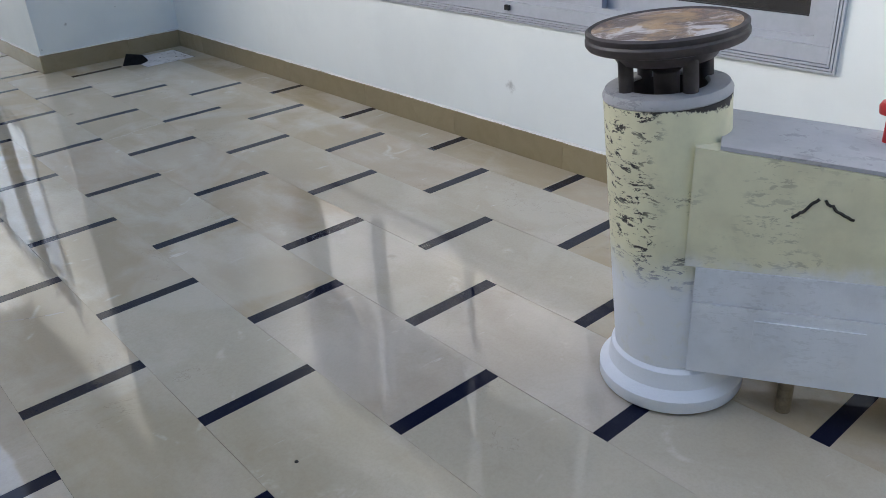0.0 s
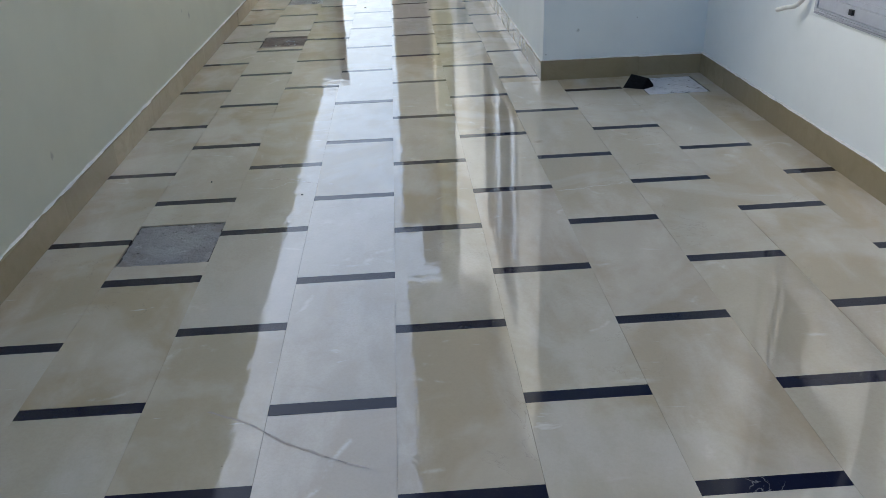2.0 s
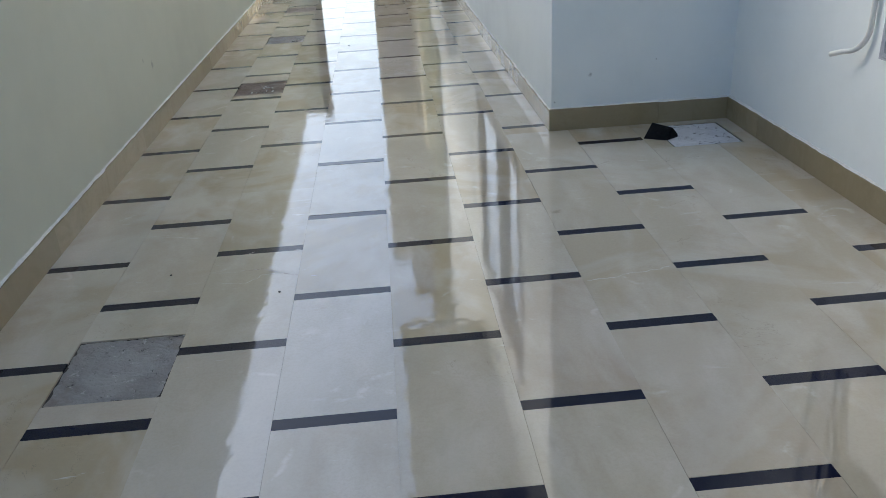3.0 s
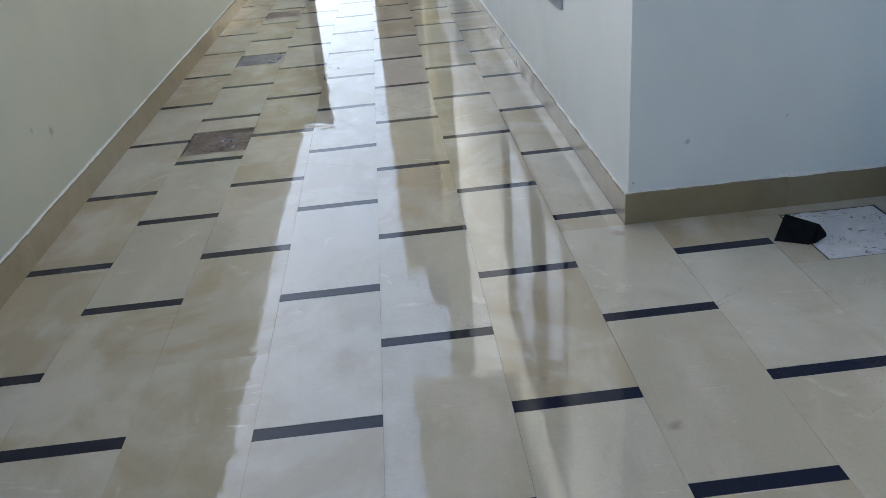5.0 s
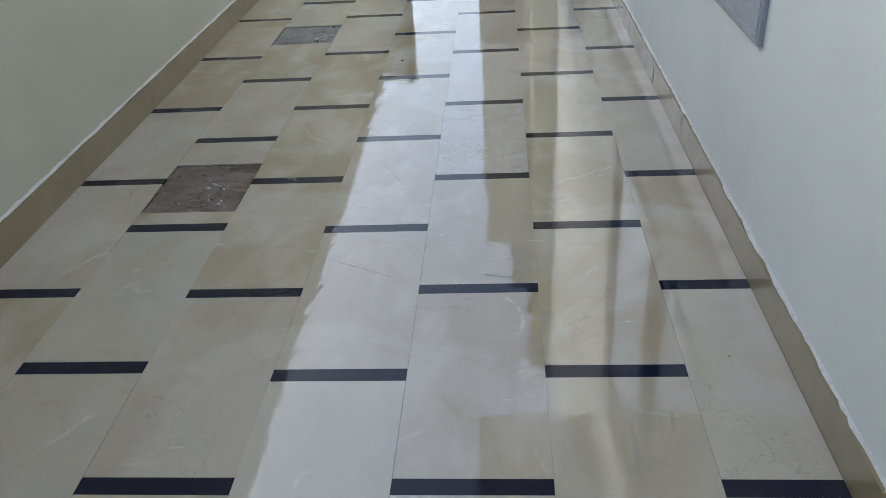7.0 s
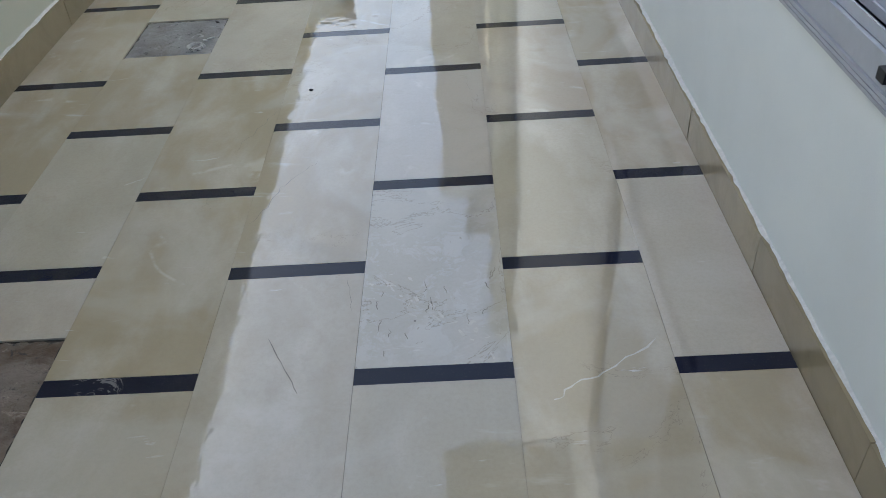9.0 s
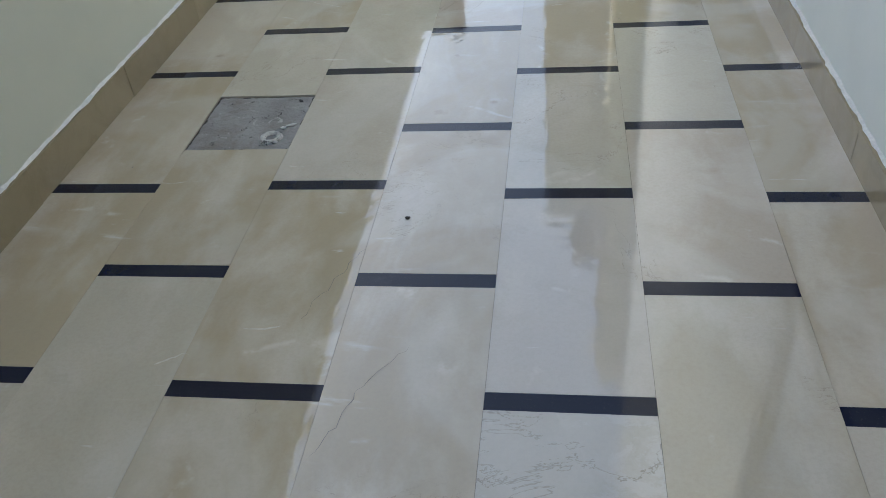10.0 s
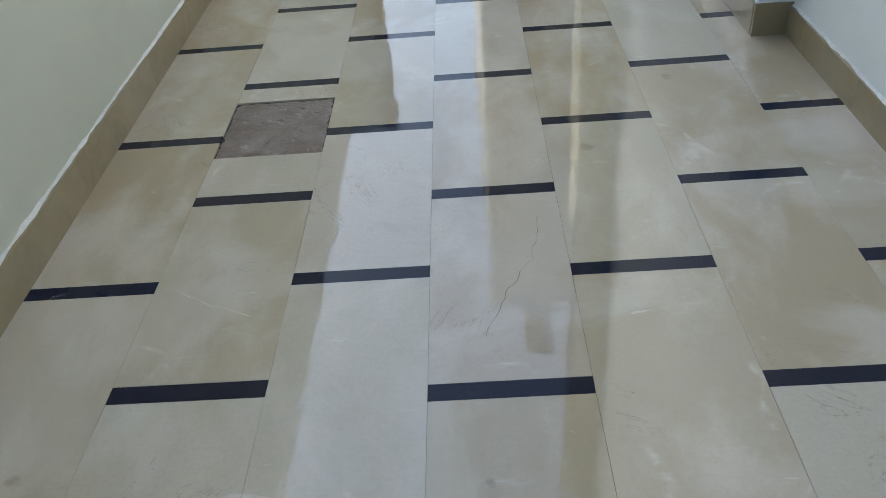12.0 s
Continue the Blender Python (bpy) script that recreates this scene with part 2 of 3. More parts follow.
def chipped(name, colour, dust, dust_lo, dust_hi, chips, edge=9.0):
    """Old enamel, chipped to dark steel, under dried grinding slurry that lies thickest low down on the machine."""
    m, n, l, p = material(name)
    pos = coords(n)
    st = n.new("ShaderNodeMapping")
    st.inputs["Scale"].default_value = (1.0, 1.0, 2.6)
    l.new(pos, st.inputs["Vector"])
    base = mix(n, l, ramp(n, l, noise_node(n, l, pos, 7.0, 5.0, 0.6), 0.35, 0.7), colour, tuple(c * 0.86 for c in colour))
    patch = ramp(n, l, noise_node(n, l, pos, 4.0, 3.0), 0.46, 0.60)
    chip = calc(n, l, "MULTIPLY", ramp(n, l, noise_node(n, l, st.outputs[0], 22.0, 6.0, 0.75, 0.4), 0.545, 0.57), calc(n, l, "MULTIPLY", patch, chips))
    x = n.new("ShaderNodeSeparateXYZ")
    l.new(pos, x.inputs[0])
    # worn through along the upper edge
    worn = calc(n, l, "ADD", x.outputs["Z"], calc(n, l, "MULTIPLY", noise_node(n, l, pos, 14.0, 5.0, 0.7), 0.09))
    chip = calc(n, l, "MAXIMUM", chip, ramp(n, l, worn, edge, edge + 0.008))
    base = mix(n, l, chip, base, (0.035, 0.03, 0.027))
    z = calc(n, l, "ADD", x.outputs["Z"], calc(n, l, "MULTIPLY", calc(n, l, "SUBTRACT", noise_node(n, l, pos, 6.0, 5.0, 0.65), 0.5), 0.16))
    d = ramp(n, l, z, dust_hi, dust_lo)
    d = calc(n, l, "MULTIPLY", d, ramp(n, l, noise_node(n, l, pos, 18.0, 5.0, 0.7), 0.22, 0.5, 0.6, 1.0))
    base = mix(n, l, d, base, dust)
    base = mix(n, l, ramp(n, l, noise_node(n, l, pos, 30.0, 6.0, 0.75), 0.62, 0.8, 0.0, 0.35), base, (0.22, 0.2, 0.18))
    l.new(base, p.inputs["Base Color"])
    p.inputs["Roughness"].default_value = 0.6
    h = calc(n, l, "ADD", calc(n, l, "MULTIPLY", chip, -0.6), noise_node(n, l, pos, 60.0, 4.0, 0.7))
    bump(n, l, p, h, 0.35, 0.003)
    return m


def glass():
    m, n, l, p = material("window_glass")
    p.inputs["Base Color"].default_value = (0.9, 0.95, 0.95, 1)
    p.inputs["Roughness"].default_value, p.inputs["Transmission Weight"].default_value = 0.02, 1.0
    p.inputs["IOR"].default_value = 1.45
    return m


def pad_face():
    m, n, l, p = material("worn_pad_face")
    pos = coords(n)
    base = mix(n, l, ramp(n, l, noise_node(n, l, pos, 6.0, 6.0, 0.7, 0.5), 0.45, 0.62), (0.10, 0.07, 0.07), (0.36, 0.24, 0.13))
    base = mix(n, l, ramp(n, l, noise_node(n, l, pos, 8.0, 6.0, 0.75, 0.8), 0.52, 0.6, 0.0, 0.8), base, (0.58, 0.56, 0.58))
    l.new(base, p.inputs["Base Color"])
    p.inputs["Roughness"].default_value = 0.35
    bump(n, l, p, noise_node(n, l, pos, 25.0, 6.0, 0.75, 1.0), 0.6, 0.006)
    return m


CRACKED_M = marble_floor("cracked_pale_marble", 1.0)
TILE_M, BAR_M, SKIRT_M = marble_floor(), inlay(), skirting_marble()
# left-hand wall colour kept darker than RIGHT_M to hold that side's shade
LEFT_M = paint("shaded_cream_wall_paint", (0.60, 0.60, 0.50), (((-0.911, 4.96, 0.33), 0.035), ((-0.921, 7.76, 0.505), 0.03), ((-0.921, 7.96, 0.44), 0.055)))
RIGHT_M = paint("white_wall_paint", (0.83, 0.86, 0.855), (((NICHE, 2.97, 0.36), 0.055), ((2.026, NICHE_END, 0.35), 0.025), ((2.45, NICHE_END, 0.42), 0.012), ((1.795, NICHE_END, 0.185), 0.011)))
SLAB_M = paint("soffit_paint", (0.84, 0.83, 0.80))
FAR_M = paint("far_facade_render", (0.72, 0.64, 0.48))
TAUPE_M = paint("taupe_render", (0.30, 0.24, 0.20))
# yellow raised to put the warm light on that face into the colour
YELLOW_M = paint("pale_yellow_wall_paint", (0.90, 0.80, 0.50))
POST_M = plain("brown_grey_metal", (0.16, 0.13, 0.11), 0.5, 0.0, 20.0, 0.7)
BEAD_M = plain("white_filler", (0.74, 0.73, 0.69), 0.8, 0.0, 60.0, 0.8, 0.004)
RING_M = concrete("dirty_white_plastic", (0.50, 0.48, 0.45), (0.62, 0.60, 0.56), (0.30, 0.25, 0.20), 0.8, 0.56)
GROUT_M = plain("grey_beige_grout", (0.50, 0.44, 0.35), 0.9, 0.0, 80.0, 0.7, 0.002)
COVER_M = concrete("grey_concrete", (0.26, 0.245, 0.23), (0.35, 0.335, 0.32), (0.19, 0.15, 0.11), 0.5, 0.60)
COVER_D = concrete("dirty_brown_concrete", (0.17, 0.125, 0.085), (0.25, 0.205, 0.165), (0.10, 0.06, 0.033), 0.9, 0.58)
COVER_B = concrete("brownish_concrete", (0.21, 0.165, 0.13), (0.31, 0.265, 0.23), (0.15, 0.105, 0.07), 0.6, 0.6)
COVER_W = concrete("whitewashed_concrete", (0.55, 0.54, 0.55), (0.66, 0.65, 0.66), (0.4, 0.38, 0.37), 0.4, 0.575)
ALU_M = plain("satin_aluminium", (0.46, 0.48, 0.53), 0.45, 0.12, 25.0, 0.92, 0.0002)
BLACK_M = plain("black_plastic", (0.015, 0.015, 0.016), 0.45, 0.0, 50.0, 0.8)
MATT_M = plain("matt_black_rubber", (0.008, 0.008, 0.009), 0.95, 0.0, 60.0, 0.7, 0.001)
MATT_M.node_tree.nodes["Principled BSDF"].inputs["Specular IOR Level"].default_value = 0.15
# near-black: the missing light indoors is put into the wall colour
ROOM_M = plain("unlit_room_black", (0.05, 0.045, 0.05), 0.9)
GLASS_M = glass()
PIPE_M = plain("white_plastic_pipe", (0.74, 0.73, 0.69), 0.35, 0.0, 20.0, 0.9)
CREAM_M = chipped("chipped_cream_enamel", (0.74, 0.71, 0.50), (0.74, 0.755, 0.81), 0.36, 0.52, 1.0, 0.94)
BODY_M = chipped("dusty_cream_enamel", (0.70, 0.67, 0.48), (0.74, 0.755, 0.81), 0.44, 0.53, 0.3)
DUST_M = chipped("dust_coated_steel", (0.70, 0.72, 0.78), (0.77, 0.785, 0.84), 0.0, 0.3, 0.12)
TOP_M = chipped("grey_dusty_lid", (0.42, 0.42, 0.44), (0.6, 0.6, 0.63), 0.0, 0.3, 0.3)
RUBBER_M = plain("dark_brown_rubber", (0.055, 0.045, 0.045), 0.5, 0.0, 30.0, 0.6, 0.002)
PAD_M = pad_face()
BRASS_M = plain("worn_brown_steel", (0.25, 0.2, 0.13), 0.6, 0.3, 40.0, 0.6, 0.002)
RED_M = plain("red_plastic", (0.55, 0.03, 0.03), 0.35)
SOIL_M = plain("dark_dirt", (0.05, 0.042, 0.033), 0.95, 0.0, 90.0, 0.6, 0.003)
CRACK_M = plain("crack_filling", (0.20, 0.17, 0.13), 0.8)
BROWN_LINE_M = plain("brown_line", (0.36, 0.30, 0.24), 0.3)
VEIN_M = plain("pale_calcite", (0.60, 0.55, 0.46), 0.12, 0.0, 60.0, 0.85)
GROUND_M = plain("pale_paving", (0.45, 0.42, 0.37), 0.8, 0.0, 3.0, 0.8, 0.003)

# ---- building blocks ----
def box(bm, x0, x1, y0, y1, z0, z1):
    v = [bm.verts.new(c) for c in ((x0, y0, z0), (x1, y0, z0), (x1, y1, z0), (x0, y1, z0), (x0, y0, z1), (x1, y0, z1), (x1, y1, z1), (x0, y1, z1))]
    for f in ((3, 2, 1, 0), (4, 5, 6, 7), (0, 1, 5, 4), (1, 2, 6, 5), (2, 3, 7, 6), (3, 0, 4, 7)):
        bm.faces.new([v[i] for i in f])


def lathe(bm, profile, steps=48, ring=False):
    """A turned solid from (radius, height) pairs, closed at both ends, or joined up into a ring."""
    z = 0.0
    rings = [[bm.verts.new((r * math.cos(2 * math.pi * k / steps), r * math.sin(2 * math.pi * k / steps), h + z)) for k in range(steps)] for r, h in profile]
    for a, b in zip(rings, rings[1:]):
        for k in range(steps):
            bm.faces.new((a[k], a[(k + 1) % steps], b[(k + 1) % steps], b[k]))
    if ring:
        for k in range(steps):
            bm.faces.new((rings[-1][k], rings[-1][(k + 1) % steps], rings[0][(k + 1) % steps], rings[0][k]))
    else:
        bm.faces.new(rings[0][::-1])
        bm.faces.new(rings[-1])


def tube(bm, points, radius, steps=12):
    """A round bar along points."""
    pts = [Vector(q) for q in points]
    rings = []
    for i, q in enumerate(pts):
        d = (pts[min(i + 1, len(pts) - 1)] - pts[max(i - 1, 0)]).normalized()
        s = d.orthogonal().normalized() if not rings else (rings[-1][1] - d * rings[-1][1].dot(d)).normalized()
        c = d.cross(s)
        rings.append(([bm.verts.new(q + radius * (s * math.cos(2 * math.pi * k / steps) + c * math.sin(2 * math.pi * k / steps))) for k in range(steps)], s))
    for (a, _), (b, _) in zip(rings, rings[1:]):
        for k in range(steps):
            bm.faces.new((a[k], a[(k + 1) % steps], b[(k + 1) % steps], b[k]))
    bm.faces.new(rings[0][0][::-1])
    bm.faces.new(rings[-1][0])


def prism(bm, outline, z0, z1):
    a = [bm.verts.new((x, y, z0)) for x, y in outline]
    b = [bm.verts.new((x, y, z1)) for x, y in outline]
    k = len(a)
    for i in range(k):
        bm.faces.new((a[i], a[(i + 1) % k], b[(i + 1) % k], b[i]))
    bm.faces.new(a[::-1])
    bm.faces.new(b)


def mesh_of(name, bm, mat, smooth=False, bevel=0.0):
    if bevel:
        bmesh.ops.bevel(bm, geom=[e for e in bm.edges if len(e.link_faces) == 2 and e.calc_face_angle(0) > 0.5], offset=bevel, segments=2, affect="EDGES", profile=0.5)
    bmesh.ops.recalc_face_normals(bm, faces=bm.faces)
    me = bpy.data.meshes.new(name)
    bm.to_mesh(me)
    bm.free()
    me.materials.append(mat)
    if smooth:
        me.polygons.foreach_set("use_smooth", [True] * len(me.polygons))
        me.set_sharp_from_angle(angle=radians(35))
    return me


def part(name, bm, mat, parent=None, label="", smooth=False, bevel=0.0):
    ob = new(name, mesh_of(name, bm, mat, smooth, bevel))
    if parent is not None:
        ob.parent = parent
    return tagged(ob, label)


def boxes(name, list_of_boxes, mat, parent=None, label="", bevel=0.0):
    bm = bmesh.new()
    for b in list_of_boxes:
        box(bm, *b)
    return part(name, bm, mat, parent, label, bevel=bevel)


def structure(ob, label, category):
    return tagged(ob, label, category, kind="structure")


# ---- large structure ----
T = 0.22                                            # wall thickness
WIN1 = (1.31, 5.54, 0.70, 2.95)                     # outer trim of the long window: y, y, z, z
WIN2 = (8.375, 11.2, 0.70, 2.95)
TRIM = 0.095
ROOF, BALCONY_Z = 8.25, 4.26


def wall_with_window(name, x, y0, y1, z1, win, label):
    a, b, c, d = win[0] + TRIM, win[1] - TRIM, win[2] + TRIM, win[3] - TRIM
    ob = boxes(name, [(x, x + T, y0, a, 0, z1), (x, x + T, b, y1, 0, z1), (x, x + T, a, b, 0, c), (x, x + T, a, b, d, z1)], RIGHT_M)
    return structure(ob, label, "wall")


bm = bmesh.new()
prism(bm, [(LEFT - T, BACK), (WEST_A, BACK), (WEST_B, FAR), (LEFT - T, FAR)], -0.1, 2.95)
wall_west = structure(part("wall_west", bm, LEFT_M), "long cream boundary wall, its shade put into the paint, scuffed low down", "wall")
wall_niche = wall_with_window("wall_niche", NICHE, BACK, NICHE_END + T, BALCONY_Z, WIN1, "white painted house wall with a long aluminium window")
wall_niche_end = structure(boxes("wall_niche_end", [(RIGHT, NICHE, NICHE_END, NICHE_END + T, 0, BALCONY_Z)], RIGHT_M), "white painted return wall where the passage narrows", "wall")
wall_east = wall_with_window("wall_east", RIGHT, NICHE_END + T, FAR - 0.6, ROOF, WIN2, "white painted house wall along the passage")
wall_pilaster = structure(boxes("wall_pilaster", [(PILASTER_X, RIGHT - 0.002, PILASTER_Y, FAR - 0.6, 0, 0.9)], RIGHT_M), "white painted low plinth standing slightly proud", "wall")
# added wall out of view; its height sets how much light comes in
closing_wall = structure(boxes("closing_wall", [(LEFT - T, NICHE + T, BACK - T, BACK, -0.1, 2.2)], LEFT_M), "plain closing wall added out of view", "wall")
balcony = structure(boxes("ceiling", [(0.66, NICHE + 3, 3.4, 12.03, BALCONY_Z, BALCONY_Z + 0.24)], SLAB_M), "pale rendered underside of the overhanging balcony", "ceiling")
wall_upper = structure(boxes("wall_upper", [(RIGHT, RIGHT + T, 3.4, NICHE_END, BALCONY_Z + 0.24, ROOF)], RIGHT_M), "white painted upper storey above the balcony", "wall")
wall_corner = structure(boxes("wall_corner", [(1.42, PILASTER_X - 0.002, 17.4, 17.9, 0, 0.9), (1.42, RIGHT - 0.004, 17.4, 17.9, 0.904, ROOF)], YELLOW_M), "pale yellow painted house corner standing proud", "wall")
end_wall = structure(boxes("wall_north", [(WEST_B + 0.01, -0.565, 18.66, 18.95, -0.1, 2.93)], LEFT_M), "cream wall return beside the far opening, with shade in its paint", "wall")
gate_post = tagged(boxes("gate_post", [(-0.56, -0.42, 18.62, 18.78, -0.13, 2.93)], POST_M, bevel=0.006), "dark brown-grey metal gate post beside the wall end", "gate post")
bm = bmesh.new()
tube(bm, [(1.385, 17.36, 3.4), (1.385, 17.36, 7.9)], 0.034, 12)
downpipe = tagged(part("downpipe", bm, POST_M, smooth=True), "dark brown-grey downpipe on the yellow house corner", "downpipe")
house = tagged(new("neighbour_house"), "pale yellow rendered neighbouring house beyond the passage", "house")
boxes("wall", [(0.6, 6.5, 20.6, 30.0, -0.13, 7.2)], FAR_M, house)
boxes("roof_parapet", [(0.56, 6.55, 20.56, 30.05, 7.2, 7.42)], SLAB_M, house, "pale roof edge")
boxes("chimney", [(1.07, 1.52, 20.6, 21.1, 7.42, 8.45)], TAUPE_M, house, "squat taupe chimney block")
door = boxes("door", [(0.68, 1.4, 20.52, 20.598, -0.12, 3.0)], TAUPE_M, house, "tall taupe door", 0.01)
for zz in (1.0, 4.2):
    for xx in (2.4, 4.6):
        wf = boxes("window", [(xx, xx + 1.2, 20.55, 20.6, zz, zz + 1.3)], ALU_M, house, "aluminium window", 0.01)
        boxes("pane", [(xx + 0.08, xx + 0.57, 20.53, 20.549, zz + 0.08, zz + 1.22), (xx + 0.63, xx + 1.12, 20.53, 20.549, zz + 0.08, zz + 1.22)], BLACK_M, wf, "dark pane")
ground = structure(boxes("ground", [(-400, 400, -400, 800, -0.5, -0.13)], GROUND_M), "pale paved ground around the house", "ground")


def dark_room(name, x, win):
    """An added room behind a window; near-black walls stand for its lack of light."""
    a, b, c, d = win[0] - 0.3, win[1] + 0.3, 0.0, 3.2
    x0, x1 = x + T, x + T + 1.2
    return structure(boxes(name, [(x1, x1 + 0.1, a, b, c, d), (x0, x1, a - 0.1, a, c, d), (x0, x1, b, b + 0.1, c, d), (x0, x1, a, b, c - 0.1, c), (x0, x1, a, b, d, d + 0.1)], ROOM_M), "added room behind the window, coloured near black to look unlit", "room")


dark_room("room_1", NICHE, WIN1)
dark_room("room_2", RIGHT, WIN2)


def window(name, x, win, leaves, caps):
    """A sliding aluminium window, in a wall whose face at x looks to -x."""
    y0, y1, z0, z1 = win
    a, b, c, d = y0 + TRIM, y1 - TRIM, z0 + TRIM, z1 - TRIM
    root = structure(new(name), "sliding aluminium window with ridged trim and dark glass", "window")
    root.location = (x, y0, z0)
    inv = Matrix.Translation((-x, -y0, -z0))

    def piece(nm, bxs, mat, parent=root, label="", bevel=0.0015):
        ob = boxes(nm, bxs, mat, parent, label, bevel)
        ob.data.transform(inv)
        return ob

    p = 0.014
    piece("trim", [(x - p, x + 0.01, y0 + 0.035, y1 - 0.035, z0 + 0.035, c)], ALU_M)
    piece("trim", [(x - p, x + 0.01, y0 + 0.035, y1 - 0.035, d, z1 - 0.035)], ALU_M)
    piece("trim", [(x - p, x + 0.01, y0 + 0.035, a, c + 0.001, d - 0.001)], ALU_M)
    piece("trim", [(x - p, x + 0.01, b, y1 - 0.035, c + 0.001, d - 0.001)], ALU_M)
    for k in range(3):                              # three rounded ridges all round
        o = 0.0005 + 0.0115 * k
        q = p + 0.003 + 0.001 * k
        w = 0.0085
        piece("ridge", [(x - q, x, y0 + o, y1 - o, z0 + o, z0 + o + w), (x - q, x, y0 + o, y1 - o, z1 - o - w, z1 - o),
                        (x - q, x, y0 + o, y0 + o + w, z0 + o + w, z1 - o - w), (x - q, x, y1 - o - w, y1 - o, z0 + o + w, z1 - o - w)], ALU_M, bevel=0.0025)
    # the track and its two upstands
    piece("track", [(x - 0.004, x + 0.14, a, b, c - 0.012, c), (x - 0.002, x + 0.004, a, b, c, c + 0.026), (x + 0.044, x + 0.05, a, b, c, c + 0.02)], ALU_M, bevel=0.001)
    piece("jamb", [(x - 0.004, x + 0.1, a - 0.01, a, c, d)], ALU_M)
    piece("jamb", [(x - 0.004, x + 0.1, b, b + 0.01, c, d)], ALU_M)
    step = (b - a) / leaves
    for k in range(leaves):
        s0, s1 = a + k * step - (0.02 if k else 0), a + (k + 1) * step
        x0 = x + (0.006 if k % 2 else 0.052)
        x1, r = x0 + 0.036, 0.062
        leaf = piece("sash", [(x0, x1, s0, s0 + r, c + 0.012, d), (x0, x1, s1 - r, s1, c + 0.012, d), (x0, x1, s0 + r, s1 - r, c + 0.012, c + 0.085), (x0, x1, s0 + r, s1 - r, d - r, d)], ALU_M, bevel=0.003)
        g = piece("pane", [(x0 + 0.015, x0 + 0.02, s0 + r, s1 - r, c + 0.085, d - r)], GLASS_M, leaf, "dark reflecting glass", 0.0)
        g.visible_shadow = False
        piece("gasket", [(x0 + 0.008, x0 + 0.014, s0 + r, s1 - r, c + 0.083, c + 0.090), (x0 + 0.008, x0 + 0.014, s0 + r, s0 + r + 0.006, c + 0.09, d - r), (x0 + 0.008, x0 + 0.014, s1 - r - 0.006, s1 - r, c + 0.09, d - r)], BLACK_M, leaf, "black rubber gasket", 0.0)
    for y in caps:
        piece("drain_cap", [(x - p - 0.014, x - p, y, y + 0.03, z0 + 0.055, z0 + 0.08)], BLACK_M, root, "small black plastic drain cap", 0.003)
    return root


window("window_1", NICHE, WIN1, 4, (2.95, 5.15))
window("window_2", RIGHT, WIN2, 2, (8.9, 10.6))


# ---- skirting, in lengths of stone ----
def skirting(name, start, end, normal, label, height=SKIRT_H, piece_len=0.8):
    """A run of stone skirting from start to end on the floor; normal points from the wall into the passage."""
    root = structure(new(name), label, "skirting")
    (ax, ay), (bx, by) = start, end
    run = math.hypot(bx - ax, by - ay)
    d = Vector(((bx - ax) / run, (by - ay) / run, 0))
    nrm = Vector((*normal, 0))
    s, i = 0.0, 0
    while s < run - 0.01:
        e = min(run, s + piece_len * random.uniform(0.85, 1.1))
        if run - e < 0.12:
            e = run
        bm = bmesh.new()
        box(bm, s + 0.0008, e - 0.0008, 0, SKIRT_T + random.uniform(-0.0015, 0.0015), -0.012, height + random.uniform(-0.002, 0.002))
        m = Matrix(((d.x, nrm.x, 0, ax), (d.y, nrm.y, 0, ay), (0, 0, 1, 0), (0, 0, 0, 1)))
        bm.transform(m)
        part("skirting_stone", bm, SKIRT_M, root, bevel=0.0025)
        s, i = e, i + 1
    # the ragged line of filler and paint on top
    bm = bmesh.new()
    n = max(4, int(run / 0.03))
    rows = []
    for k in range(n + 1):
        q = run * k / n
        w = SKIRT_T * (0.62 + 0.5 * noise.noise((q * 7, ax, ay)) + 0.35 * noise.noise((q * 31, ay, 3.1)))
        w = max(0.002, min(SKIRT_T + 0.0025, w))
        h = 0.007 + 0.006 * noise.noise((q * 11, 5.0, ax)) + 0.004 * noise.noise((q * 43, 1.0, ay))
        base = Vector((ax, ay, height - 0.002)) + d * q
        rows.append([bm.verts.new(base - nrm * 0.004), bm.verts.new(base + nrm * w), bm.verts.new(base + nrm * w * 0.75 + Vector((0, 0, max(0.003, h * 0.7)))), bm.verts.new(base - nrm * 0.004 + Vector((0, 0, max(0.006, h * 1.6))))])
    for r0, r1 in zip(rows, rows[1:]):
        for k in range(3):
            bm.faces.new((r0[k], r1[k], r1[k + 1], r0[k + 1]))
    part("filler_line", bm, BEAD_M, root, "ragged white filler along the top", smooth=True)
    return root


S = "polished brown-beige stone skirting with ragged filler on top"
skirting("baseboard_west", (WEST_A, BACK), (WEST_B, FAR), (1, 0), S, 0.14)
skirting("baseboard_niche", (NICHE, BACK), (NICHE, NICHE_END), (-1, 0), S)
skirting("baseboard_niche_end", (RIGHT - SKIRT_T, NICHE_END), (NICHE - SKIRT_T - 0.002, NICHE_END), (0, -1), S)
skirting("baseboard_east", (RIGHT, NICHE_END + 0.0015), (RIGHT, PILASTER_Y - SKIRT_T - 0.002), (-1, 0), S, 0.125)
skirting("baseboard_pilaster_end", (PILASTER_X - SKIRT_T, PILASTER_Y), (RIGHT - 0.001, PILASTER_Y), (0, -1), S)
skirting("baseboard_pilaster", (PILASTER_X, PILASTER_Y + 0.0015), (PILASTER_X, FAR - 0.6), (-1, 0), S)

